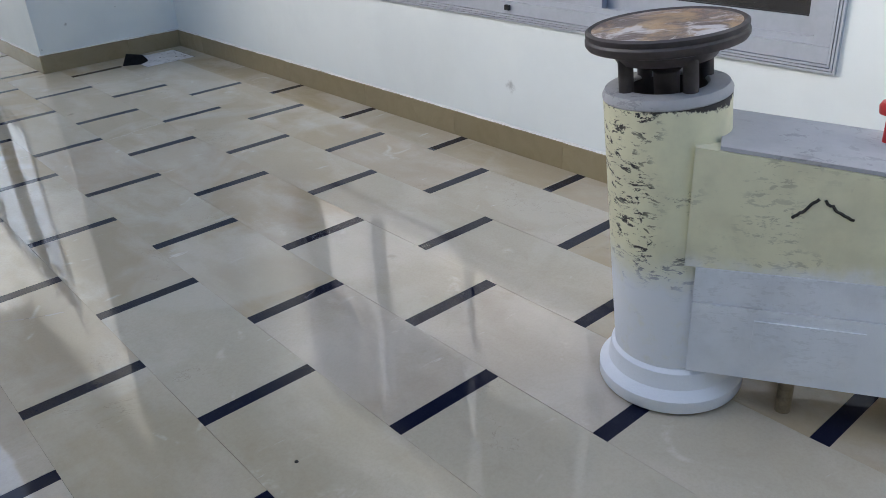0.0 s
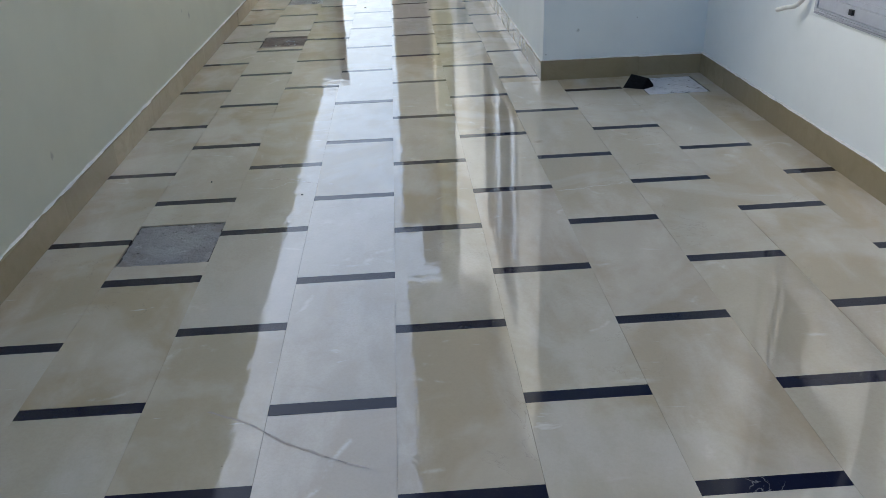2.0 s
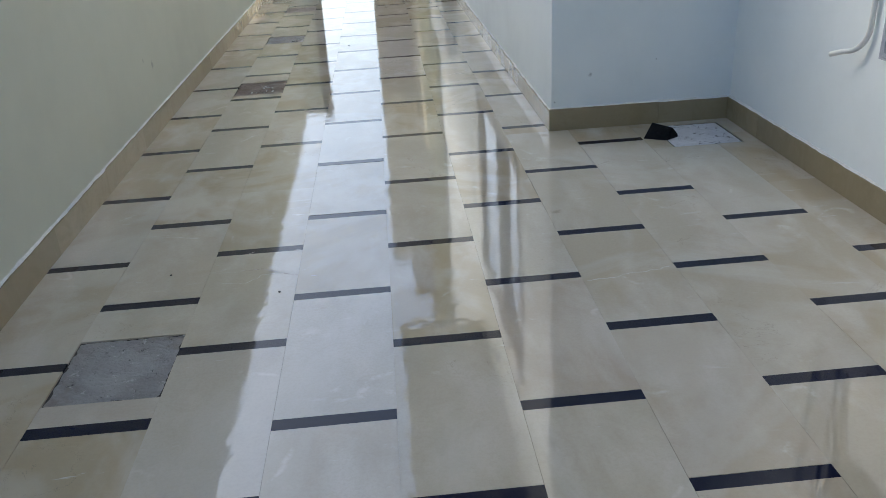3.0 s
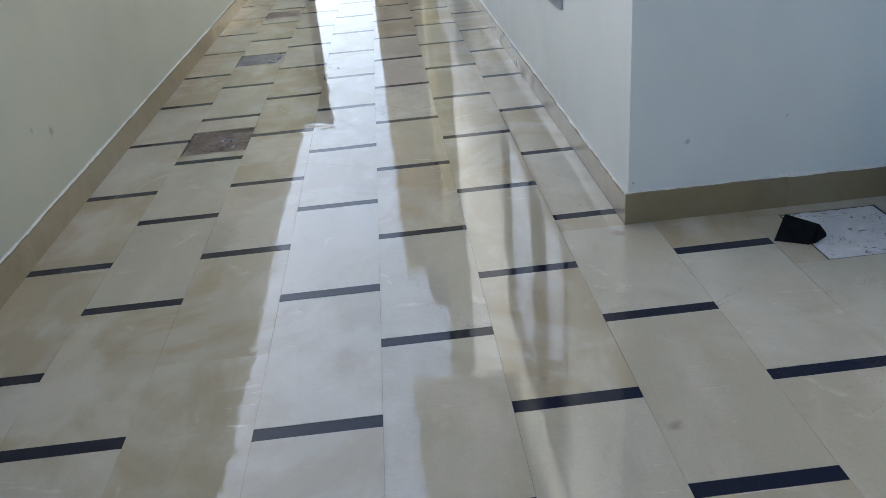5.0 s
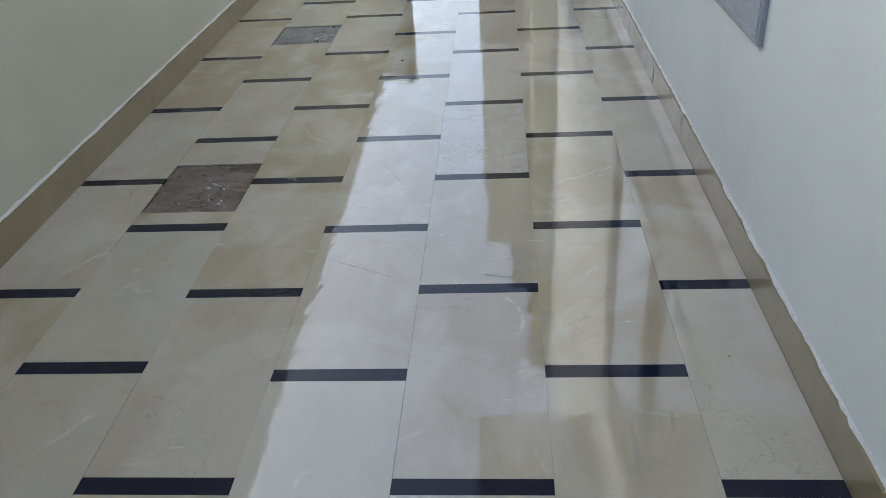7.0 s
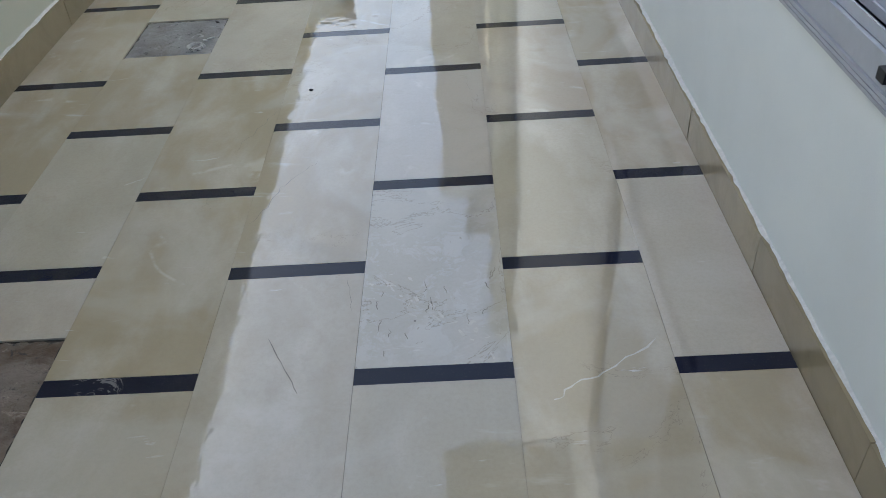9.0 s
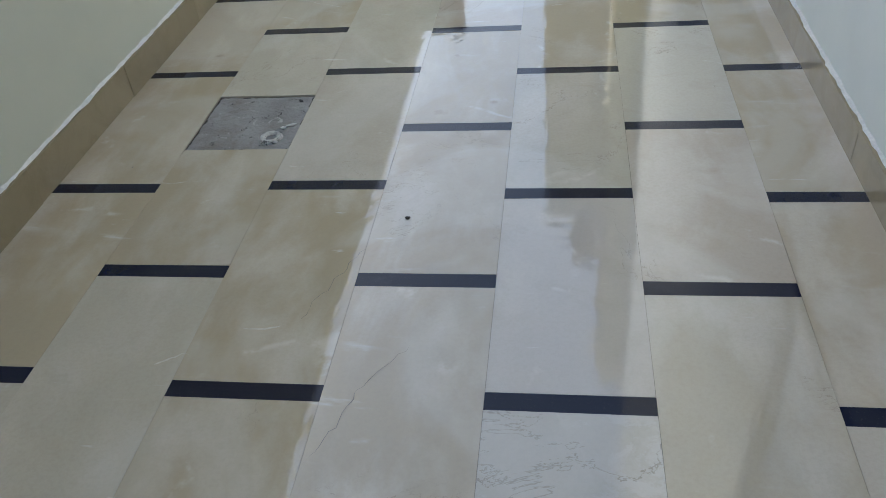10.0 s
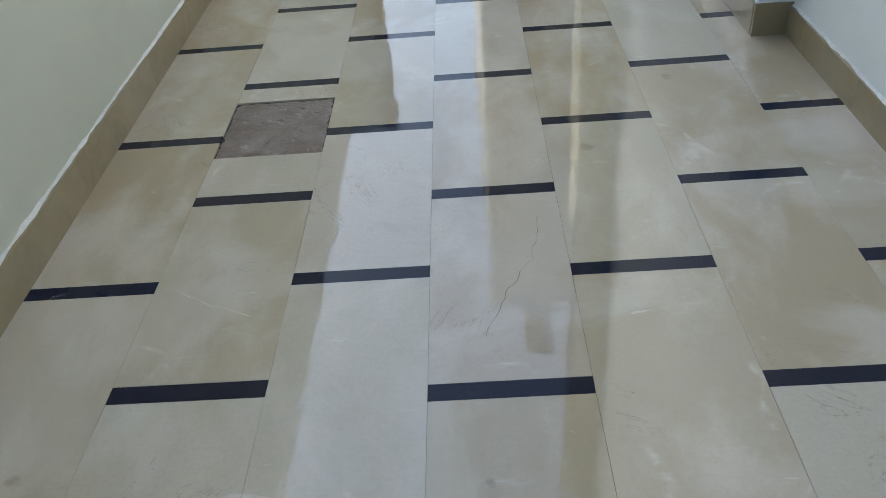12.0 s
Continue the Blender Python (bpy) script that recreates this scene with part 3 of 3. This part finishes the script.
# ---- things ----
def cover(name, x0, x1, y0, y1, mat, label, z=0.0):
    """A cast concrete inspection cover, flush in the floor, with a rough top."""
    bm = bmesh.new()
    nx = 26
    g = [[None] * (nx + 1) for _ in range(nx + 1)]
    for i in range(nx + 1):
        for j in range(nx + 1):
            x, y = x0 + (x1 - x0) * i / nx, y0 + (y1 - y0) * j / nx
            edge = min(i, nx - i, j, nx - j)
            h = 0.0018 * noise.noise((x * 30, y * 30, 1)) + 0.0028 * max(0, noise.noise((x * 14, y * 14, 7)) - 0.12) * 3 - (0.004 + 0.003 * noise.noise((x * 50, y * 50, 2)) if edge == 0 else 0)
            g[i][j] = bm.verts.new((x, y, z - 0.002 + h))
    for i in range(nx):
        for j in range(nx):
            bm.faces.new((g[i][j], g[i + 1][j], g[i + 1][j + 1], g[i][j + 1]))
    rim = [g[i][0] for i in range(nx)] + [g[nx][j] for j in range(nx)] + [g[i][nx] for i in range(nx, 0, -1)] + [g[0][j] for j in range(nx, 0, -1)]
    low = [bm.verts.new((v.co.x, v.co.y, -0.03)) for v in rim]
    for k in range(len(rim)):
        bm.faces.new((rim[k], low[k], low[(k + 1) % len(rim)], rim[(k + 1) % len(rim)]))
    bm.faces.new(low)
    ob = part(name, bm, mat, smooth=True)
    boxes("dirt_in_gap", [(x0 - (0.0105 if z else 0.0035), x1 + (0.0105 if z else 0.0025), y0 - (0.0105 if z else 0.0035), y1 + (0.0085 if z else 0.0035), -0.0124, -0.0055)], SOIL_M, ob, "dark dirt in the gap round the edge")
    return tagged(ob, label, "cover", "inspection covers")


CX0, CX1 = X0 - 2 * COL + 0.004, X0 - COL - 0.003
cover_words = ["rough grey concrete inspection cover flush with the tiles", "pitted grey concrete inspection cover with a mossy corner", "dirty brown-stained concrete inspection cover with rubble crumbs",
               "smooth grey concrete inspection cover with a pipe ring cast in", "brownish concrete inspection cover with smeared pale mortar"]
for y, ln, words in zip(COVERS, COVER_LEN, cover_words):
    cover("inspection_cover", CX0, CX1, y + 0.004, y + ln - 0.004, COVER_D if "dirty" in words else COVER_B if "smeared" in words else COVER_M, words)
NX0, NX1, NY0, NY1 = 2.413, 2.845, 6.575, 7.01
cover("inspection_cover", NX0 + 0.011, NX1 - 0.011, NY0 + 0.011, NY1 - 0.009, COVER_W, "whitewashed concrete inspection cover in the corner", 0.002)

# the pipe end in the cover, with crumbs of mortar
bm = bmesh.new()
lathe(bm, [(0.043, -0.003), (0.043, 0.004), (0.037, 0.011), (0.028, 0.012), (0.021, 0.006), (0.0205, -0.002)], 32, True)
for v in bm.verts:
    v.co *= 1 + 0.16 * noise.noise(v.co * 45)
ring = part("pipe_ring", bm, RING_M, smooth=True)
bm = bmesh.new()
lathe(bm, [(0.0215, 0.0002), (0.021, 0.0035), (0.006, 0.0030)], 24)
part("plug_of_mortar", bm, COVER_M, ring, "grey mortar filling the pipe", smooth=True)
ring.location = (-0.215, 11.03, 0.0)
tagged(ring, "white plastic pipe end set in the concrete cover", "pipe")


def crumb(x, y, size, mat, label):
    bm = bmesh.new()
    bmesh.ops.create_icosphere(bm, subdivisions=2, radius=1.0)
    for v in bm.verts:
        v.co *= 1 + 0.45 * noise.noise(v.co * 1.7 + Vector((x * 9, y * 9, 0)))
        v.co = Vector((v.co.x * size[0], v.co.y * size[1], max(v.co.z, -0.5) * size[2]))
    ob = part("mortar_crumb", bm, mat, smooth=True)
    ob.location, ob.rotation_euler = (x, y, 0.5 * size[2] - 0.0005), (0, 0, random.uniform(0, 6.28))
    return tagged(ob, label, "rubble", "mortar crumbs")


crumb(-0.175, 11.315, (0.014, 0.007, 0.005), RUBBER_M, "small dark brown chip lying on the cover")
crumb(-0.165, 11.125, (0.02, 0.006, 0.005), BEAD_M, "white sliver of mortar lying on the cover")
crumb(-0.19, 11.105, (0.014, 0.008, 0.004), BEAD_M, "white flake of mortar lying on the cover")
crumb(-0.28, 8.92, (0.035, 0.005, 0.005), BEAD_M, "pale splinter lying on the dirty cover")
for k in range(12):
    crumb(random.uniform(-0.46, -0.18), random.uniform(8.72, 8.9), (random.uniform(0.004, 0.01), random.uniform(0.004, 0.008), 0.005), BEAD_M if k % 2 else COVER_M, "crumb of mortar lying on the dirty cover")


for x, y in ((0.787, 1.691), (-0.303, 5.366), (0.203, 5.115), (0.371, 10.536), (0.374, 10.532), (0.377, 10.535)):
    crumb(x, y, (0.006, 0.005, 0.004), SOIL_M, "small dark crumb of dirt lying on the marble floor")

# a folded black rubber offcut lying against the corner cover
bm = bmesh.new()
for q in ((2.287, 6.775, 0.0), (2.40, 6.708, 0.0), (2.435, 6.715, 0.0), (2.505, 6.765, 0.0), (2.49, 6.80, 0.0), (2.40, 6.885, 0.0),
          (2.366, 6.862, 0.072), (2.372, 6.868, 0.070), (2.455, 6.75, 0.066), (2.462, 6.756, 0.064), (2.498, 6.762, 0.02)):
    bm.verts.new(q)
bmesh.ops.convex_hull(bm, input=list(bm.verts))
mat_piece = part("rubber_mat", bm, MATT_M, bevel=0.002)
mat_piece.data.transform(Matrix.Translation((-2.4, -6.78, 0)))
mat_piece.location = (2.4, 6.78, 0.0006)
tagged(mat_piece, "black folded rubber mat offcut lying beside the corner cover", "rubber mat")


# ---- the floor grinder ----
def grinder(x, y, turn, tilt):
    root = new("floor_grinder")
    root.matrix_world = pose(x, y, 0, 0, 0, turn)
    lean = Matrix.Translation((0, 0, 0.1)) @ pose(0, 0, 0, 0, tilt, 0) @ Matrix.Translation((0, 0, -0.1))
    tagged(root, "old chipped cream floor grinding machine coated in dust", "grinder")
    bm = bmesh.new()
    lathe(bm, [(0.19, 0.006), (0.212, 0.008), (0.216, 0.016), (0.216, 0.05), (0.205, 0.062), (0.19, 0.075), (0.182, 0.125), (0.17, 0.135)], 64)
    part("grinding_head", bm, DUST_M, root, "head ring caked in white slurry", smooth=True)
    bm = bmesh.new()
    lathe(bm, [(0.168, 0.135), (0.168, 0.908), (0.106, 0.909), (0.105, 0.84), (0.02, 0.835)], 64)
    bm.transform(lean)
    part("housing", bm, CREAM_M, root, "round cream housing with chipped paint", smooth=True)
    bm = bmesh.new()
    lathe(bm, [(0.1665, 0.9085), (0.1695, 0.912), (0.170, 0.921), (0.162, 0.936), (0.112, 0.938), (0.107, 0.934), (0.107, 0.912)], 64, True)
    bm.transform(lean)
    part("housing_rim", bm, TOP_M, root, "grey dusty top plate", smooth=True)
    bm = bmesh.new()
    lathe(bm, [(0.06, 1.0), (0.128, 1.008), (0.145, 1.034), (0.185, 1.046), (0.203, 1.050), (0.208, 1.058), (0.208, 1.070), (0.203, 1.076), (0.206, 1.081), (0.206, 1.090), (0.198, 1.095), (0.192, 1.090)], 64)
    bm.transform(lean)
    disc = part("hand_wheel", bm, RUBBER_M, root, "dark brown ribbed disc", smooth=True)
    bm = bmesh.new()
    lathe(bm, [(0.19, 1.086), (0.19, 1.0905), (0.12, 1.093), (0.03, 1.094), (0.012, 1.098)], 48)
    bm.transform(lean)
    part("disc_face", bm, PAD_M, disc, "smeared worn top face", smooth=True)
    # liner coloured dark so the hollow reads deep: its shade is in the colour
    bm = bmesh.new()
    lathe(bm, [(0.1045, 0.842), (0.1045, 0.93), (0.1035, 0.93), (0.102, 0.85), (0.03, 0.848)], 48)
    bm.transform(lean)
    part("well", bm, RUBBER_M, root, "dark lining of the hollow in the housing", smooth=True)
    bm = bmesh.new()
    lathe(bm, [(0.034, 0.84), (0.034, 0.97), (0.05, 0.985), (0.09, 0.996)], 32)
    bm.transform(lean)
    part("spindle", bm, RUBBER_M, root, "dark spindle", smooth=True)
    for k in range(4):
        a = radians(35 + 90 * k)
        bm = bmesh.new()
        tube(bm, [(0.118 * math.cos(a), 0.118 * math.sin(a), 0.925), (0.118 * math.cos(a), 0.118 * math.sin(a), 1.03)], 0.02, 16)
        bm.transform(lean)
        part("post", bm, RUBBER_M, root, smooth=True)
    # the body behind the housing: a cream belt cover on a dust-grey gearbox
    w0, w1, L = 0.164, 0.164, 0.85

    def sloped(bm):
        """The cover falls away towards the rear."""
        for v in bm.verts:
            if v.co.z > 0.6:
                v.co.z -= 0.11 * v.co.x

    bm = bmesh.new()
    prism(bm, [(0.02, -w0), (L, -w1), (L, w1), (0.02, w0)], 0.478, 0.82)
    sloped(bm)
    part("belt_cover", bm, BODY_M, root, "cream cover with a long scratch", bevel=0.008)
    bm = bmesh.new()
    prism(bm, [(0.08, -w0 + 0.004), (L - 0.003, -w1 + 0.004), (L - 0.003, w1 - 0.004), (0.08, w0 - 0.004)], 0.8215, 0.832)
    sloped(bm)
    part("lid", bm, TOP_M, root, "grey dusty lid", bevel=0.003)
    bm = bmesh.new()
    prism(bm, [(0.05, -w0 - 0.003), (L, -w1 - 0.003), (L, w1 + 0.003), (0.05, w0 + 0.003)], 0.371, 0.477)
    part("flange", bm, DUST_M, root, "dust-grey upper casing", bevel=0.006)
    bm = bmesh.new()
    prism(bm, [(0.05, -w0 - 0.006), (L, -w1 - 0.006), (L, w1 + 0.006), (0.05, w0 + 0.006)], 0.143, 0.369)
    low = part("gearbox", bm, DUST_M, root, "dust-grey lower casing", bevel=0.008)
    for sgn in (-1, 1):
        yy = sgn * (w0 + 0.0062)
        bm = bmesh.new()
        box(bm, 0.215, 0.49, min(yy, yy + sgn * 0.005), max(yy, yy + sgn * 0.005), 0.185, 0.335)
        part("panel", bm, DUST_M, low, "shallow raised panel", bevel=0.002)
    # a zigzag gouge through the paint
    for run in (((0.268, 0.647), (0.295, 0.672), (0.324, 0.703)), ((0.338, 0.70), (0.37, 0.672), (0.41, 0.652))):
        bm = bmesh.new()
        pts = []
        for (x0, z0), (x1, z1) in zip(run, run[1:]):
            pts += [(x0 + (x1 - x0) * q / 5, -w0 - 0.0002, z0 + (z1 - z0) * q / 5 + random.uniform(-0.004, 0.004)) for q in range(5)]
        pts.append((run[-1][0], -w0 - 0.0002, run[-1][1]))
        tube(bm, pts, 0.0042, 6)
        part("gouge", bm, SOIL_M, root, "dark gouge in the paint", smooth=True)
    for yy in (-0.1, 0.1):
        bm = bmesh.new()
        tube(bm, [(0.33, yy, 0.002), (0.33, yy, 0.15)], 0.022, 16)
        part("foot", bm, BRASS_M, root, "worn brown steel foot", smooth=True)
    for yy in (-0.13, 0.13):
        bm = bmesh.new()
        lathe(bm, [(0.09, -0.02), (0.105, -0.016), (0.105, 0.016), (0.09, 0.02)], 32)
        bm.transform(pose(0.72, yy, 0.106, 90, 0, 0))
        part("wheel", bm, RUBBER_M, root, "dark rubber wheel", smooth=True)
    bm = bmesh.new()
    lathe(bm, [(0.014, 0.755), (0.014, 0.852), (0.034, 0.856), (0.036, 0.875), (0.03, 0.886), (0.01, 0.889)], 24)
    bm.transform(pose(0.49, 0.07, 0))
    part("stop_button", bm, RED_M, root, "red mushroom button", smooth=True)
    return root


grinder(1.86, 1.20, -60, -5.0)

# a bent length of white conduit beside the long window
bm = bmesh.new()
pts = [(NICHE - 0.02, 5.63, 1.9), (NICHE - 0.02, 5.63, 0.83)]
for k in range(1, 9):
    a = radians(90 * k / 8)
    pts.append((NICHE - 0.02 - 0.05 * (1 - math.cos(a)), 5.63 + 0.10 * (1 - math.cos(a)), 0.83 - 0.13 * math.sin(a)))
pts += [(NICHE - 0.09, 5.81, 0.672)]
tube(bm, pts, 0.0125, 14)
conduit = part("conduit", bm, PIPE_M, smooth=True)
tagged(conduit, "white plastic conduit with a bent loose end by the window", "pipe")

# ---- the floor: screed, then slabs and inlays one by one ----
floor = boxes("floor", [(LEFT - 0.05, NICHE + 0.05, BACK - 0.05, NICHE_END + 0.05, -0.12, -0.0125), (LEFT - 0.05, RIGHT + 0.05, NICHE_END + 0.05, FAR + 0.5, -0.12, -0.0125)], GROUT_M)
structure(floor, "polished cream marble slab floor with black inlay bars", "floor")
SHARED = {}


def slab(name, x0, x1, y0, y1, mat, tilt):
    gap = 0.0004
    w, d = round(x1 - x0 - 2 * gap, 4), round(y1 - y0 - 2 * gap, 4)
    if w < 0.012 or d < 0.012:
        return
    name_key = (mat.name, w, d)
    if name_key not in SHARED:
        bm = bmesh.new()
        c = 0.0005
        box(bm, -w / 2, w / 2, -d / 2, d / 2, -0.011, -c)
        top = max(bm.faces, key=lambda f: f.calc_center_median().z)
        r = bmesh.ops.inset_region(bm, faces=[top], thickness=c)
        for v in top.verts:
            v.co.z = 0.0
        SHARED[name_key] = mesh_of(name, bm, mat)
    ob = new(name, SHARED[name_key])
    ob.parent = floor
    ob.matrix_world = pose((x0 + x1) / 2, (y0 + y1) / 2, 0, random.gauss(0, tilt), random.gauss(0, tilt), 0)


def cut(y0, y1, holes):
    """What is left of the stretch y0 to y1 outside the holes."""
    out = [(y0, y1)]
    for a, b in holes:
        out = [q for s, e in out for q in ((s, min(e, a)), (max(s, b), e)) if q[1] - q[0] > 0.004]
    return out


def thread(name, points, width, mat, label):
    """A ragged thread of that half width lying in the surface of the stone."""
    pts = [Vector((x, y, 0.0002)) for x, y in points]
    fine = []
    for a, b in zip(pts, pts[1:]):
        for k in range(8):
            q = a.lerp(b, k / 8)
            o = 0.012 * noise.noise(q * 11) + 0.012 * noise.noise(q * 27) + 0.004 * noise.noise(q * 90)
            fine.append(q + Vector((o, -o, 0)))
    fine.append(pts[-1])
    bm = bmesh.new()
    left, right = [], []
    for k, q in enumerate(fine):
        d = (fine[min(k + 1, len(fine) - 1)] - fine[max(k - 1, 0)]).normalized()
        side = Vector((-d.y, d.x, 0))
        w = width * max(0.15, 0.75 + 0.9 * noise.noise(q * 23) + 0.5 * noise.noise(q * 70)) * (0.3 if k in (0, len(fine) - 1) else 1)
        left.append(bm.verts.new(q + side * w))
        right.append(bm.verts.new(q - side * w))
    for k in range(len(fine) - 1):
        bm.faces.new((left[k], right[k], right[k + 1], left[k + 1]))
    part(name, bm, mat, floor, label)


def crack(points, width):
    thread("crack_and_reflection", points, width, CRACK_M, "fine dark crack in the stone")


def vein(points, width):
    thread("calcite_vein", points, width, VEIN_M, "pale calcite vein in the stone")


crack([(0.265, 10.38), (0.208, 10.235), (0.15, 10.073)], 0.0009)
crack([(0.463, 9.986), (0.364, 9.846), (0.352, 9.765), (0.284, 9.622)], 0.001)
crack([(0.43, 9.096), (0.494, 8.975), (0.569, 8.824), (0.601, 8.736), (0.661, 8.669)], 0.0012)
crack([(0.623, 9.324), (0.652, 9.166), (0.664, 9.015)], 0.0008)
crack([(0.611, 12.677), (0.562, 12.454), (0.488, 12.311), (0.418, 12.138)], 0.0009)
crack([(0.313, 8.269), (0.344, 8.284), (0.447, 8.237), (0.574, 8.168)], 0.0012)
# this long brown line paints in the reflection of an overhead wire
thread("crack_and_reflection", [(0.077, 3.358), (0.214, 3.288), (0.346, 3.18), (0.472, 3.107), (0.593, 3.046)], 0.0045, BROWN_LINE_M, "thin brownish line on the stone")
thread("crack_and_reflection", [(0.01, 5.36), (0.12, 5.345), (0.25, 5.27), (0.36, 5.235)], 0.0035, BROWN_LINE_M, "thin brownish line on the stone")
random.seed(11)
for k in range(16):                                 # the broken slab
    x, y = random.uniform(0.69, 1.04), random.uniform(9.0, 9.3)
    crack([(x, y), (x + random.uniform(-0.008, 0.008), y + random.uniform(0.02, 0.06))], 0.0011)
vein([(1.48, 4.98), (1.60, 4.985), (1.74, 5.02), (1.86, 5.05)], 0.0025)
vein([(1.09, 8.80), (1.17, 8.86), (1.30, 8.93), (1.44, 9.03)], 0.0025)
vein([(-0.40, 11.60), (-0.36, 11.51), (-0.31, 11.42)], 0.0025)
vein([(-0.47, 12.41), (-0.36, 12.34), (-0.22, 12.28)], 0.0021)
vein([(-0.06, 5.24), (0.04, 5.235), (0.12, 5.29), (0.17, 5.30)], 0.0017)
vein([(-0.02, 5.50), (0.05, 5.55)], 0.0017)
vein([(0.24, 5.53), (0.30, 5.535)], 0.0017)
for k in range(26):                                 # calcite scattered across the broken slab
    q = random.random()
    x, y = 0.71 + 0.33 * q + random.gauss(0, 0.02), 9.32 - 0.28 * q + random.gauss(0, 0.03)
    vein([(x, y), (x + random.uniform(-0.02, 0.02), y + random.uniform(-0.03, 0.02))], random.uniform(0.002, 0.006))
vein([(0.02, 8.60), (0.12, 8.605), (0.26, 8.602)], 0.0013)
vein([(1.24, 8.17), (1.28, 8.21)], 0.0038)
vein([(0.88, 8.19), (0.97, 8.16)], 0.0038)
vein([(-0.20, 9.89), (-0.12, 9.93)], 0.0038)
vein([(0.0, 10.03), (0.10, 10.045)], 0.0025)
CRACKED = {(1, 8.9)}
random.seed(7)
for col in range(-3, 7):
    xa, xb = (X0 + COL * k + (0.01 if k > 3 else 0) for k in (col, col + 1))
    xa = max(xa, LEFT + SKIRT_T)
    for stretch, limit in (((BACK, NICHE_END - SKIRT_T), NICHE - SKIRT_T), ((NICHE_END - SKIRT_T, PILASTER_Y - SKIRT_T), RIGHT - SKIRT_T), ((PILASTER_Y - SKIRT_T, FAR + 0.4), PILASTER_X - SKIRT_T)):
        x1 = min(xb, limit)
        if x1 - xa < 0.02:
            continue
        # one stretch for the columns that run straight on
        if xb <= PILASTER_X - SKIRT_T:
            if stretch[0] != BACK:
                continue
            stretch = (BACK, FAR + 0.4)
        holes = []
        if col == -2:
            holes = [(y, y + ln) for y, ln in zip(COVERS, COVER_LEN)]
        yj = [Y0 + (PERIOD / 2 if col % 2 else 0) + PERIOD * k for k in range(-16, 16)]
        yj = [q + float(np.interp(q, [a for a, _ in DRIFT[col]], [b for _, b in DRIFT[col]])) for q in yj]
        for y, y_next in zip(yj, yj[1:]):
            b0, b1 = y - 0.001, y - 0.001 + BAR + random.uniform(-0.002, 0.002)
            if (col == -1 and 6 < y < 6.6) or (col == 5 and y > 6) or (col == 6 and y > 5.6):
                b1 = b0                             # plain slabs in the corner
            for name, s, e, mat, tilt in (("inlay_bar", b0, b1, BAR_M, 0.06), ("tile", b1, y_next, CRACKED_M if (col, round(y, 1)) in CRACKED else TILE_M, 0.1)):
                s, e = max(s, stretch[0]), min(e, stretch[1])
                if e - s < 0.006:
                    continue
                for s2, e2 in cut(s, e, holes):
                    # slabs round the corner cover
                    if s2 < NY1 and e2 > NY0 and xa < NX1 and x1 > NX0:
                        for q0, q1, r0, r1 in ((xa, x1, s2, NY0), (xa, x1, NY1, e2), (xa, NX0, max(s2, NY0), min(e2, NY1)), (NX1, x1, max(s2, NY0), min(e2, NY1))):
                            if q1 - q0 > 0.012 and r1 - r0 > 0.006:
                                slab(name, q0, q1, r0, r1, mat, tilt)
                    else:
                        slab(name, xa, x1, s2, e2, mat, tilt)
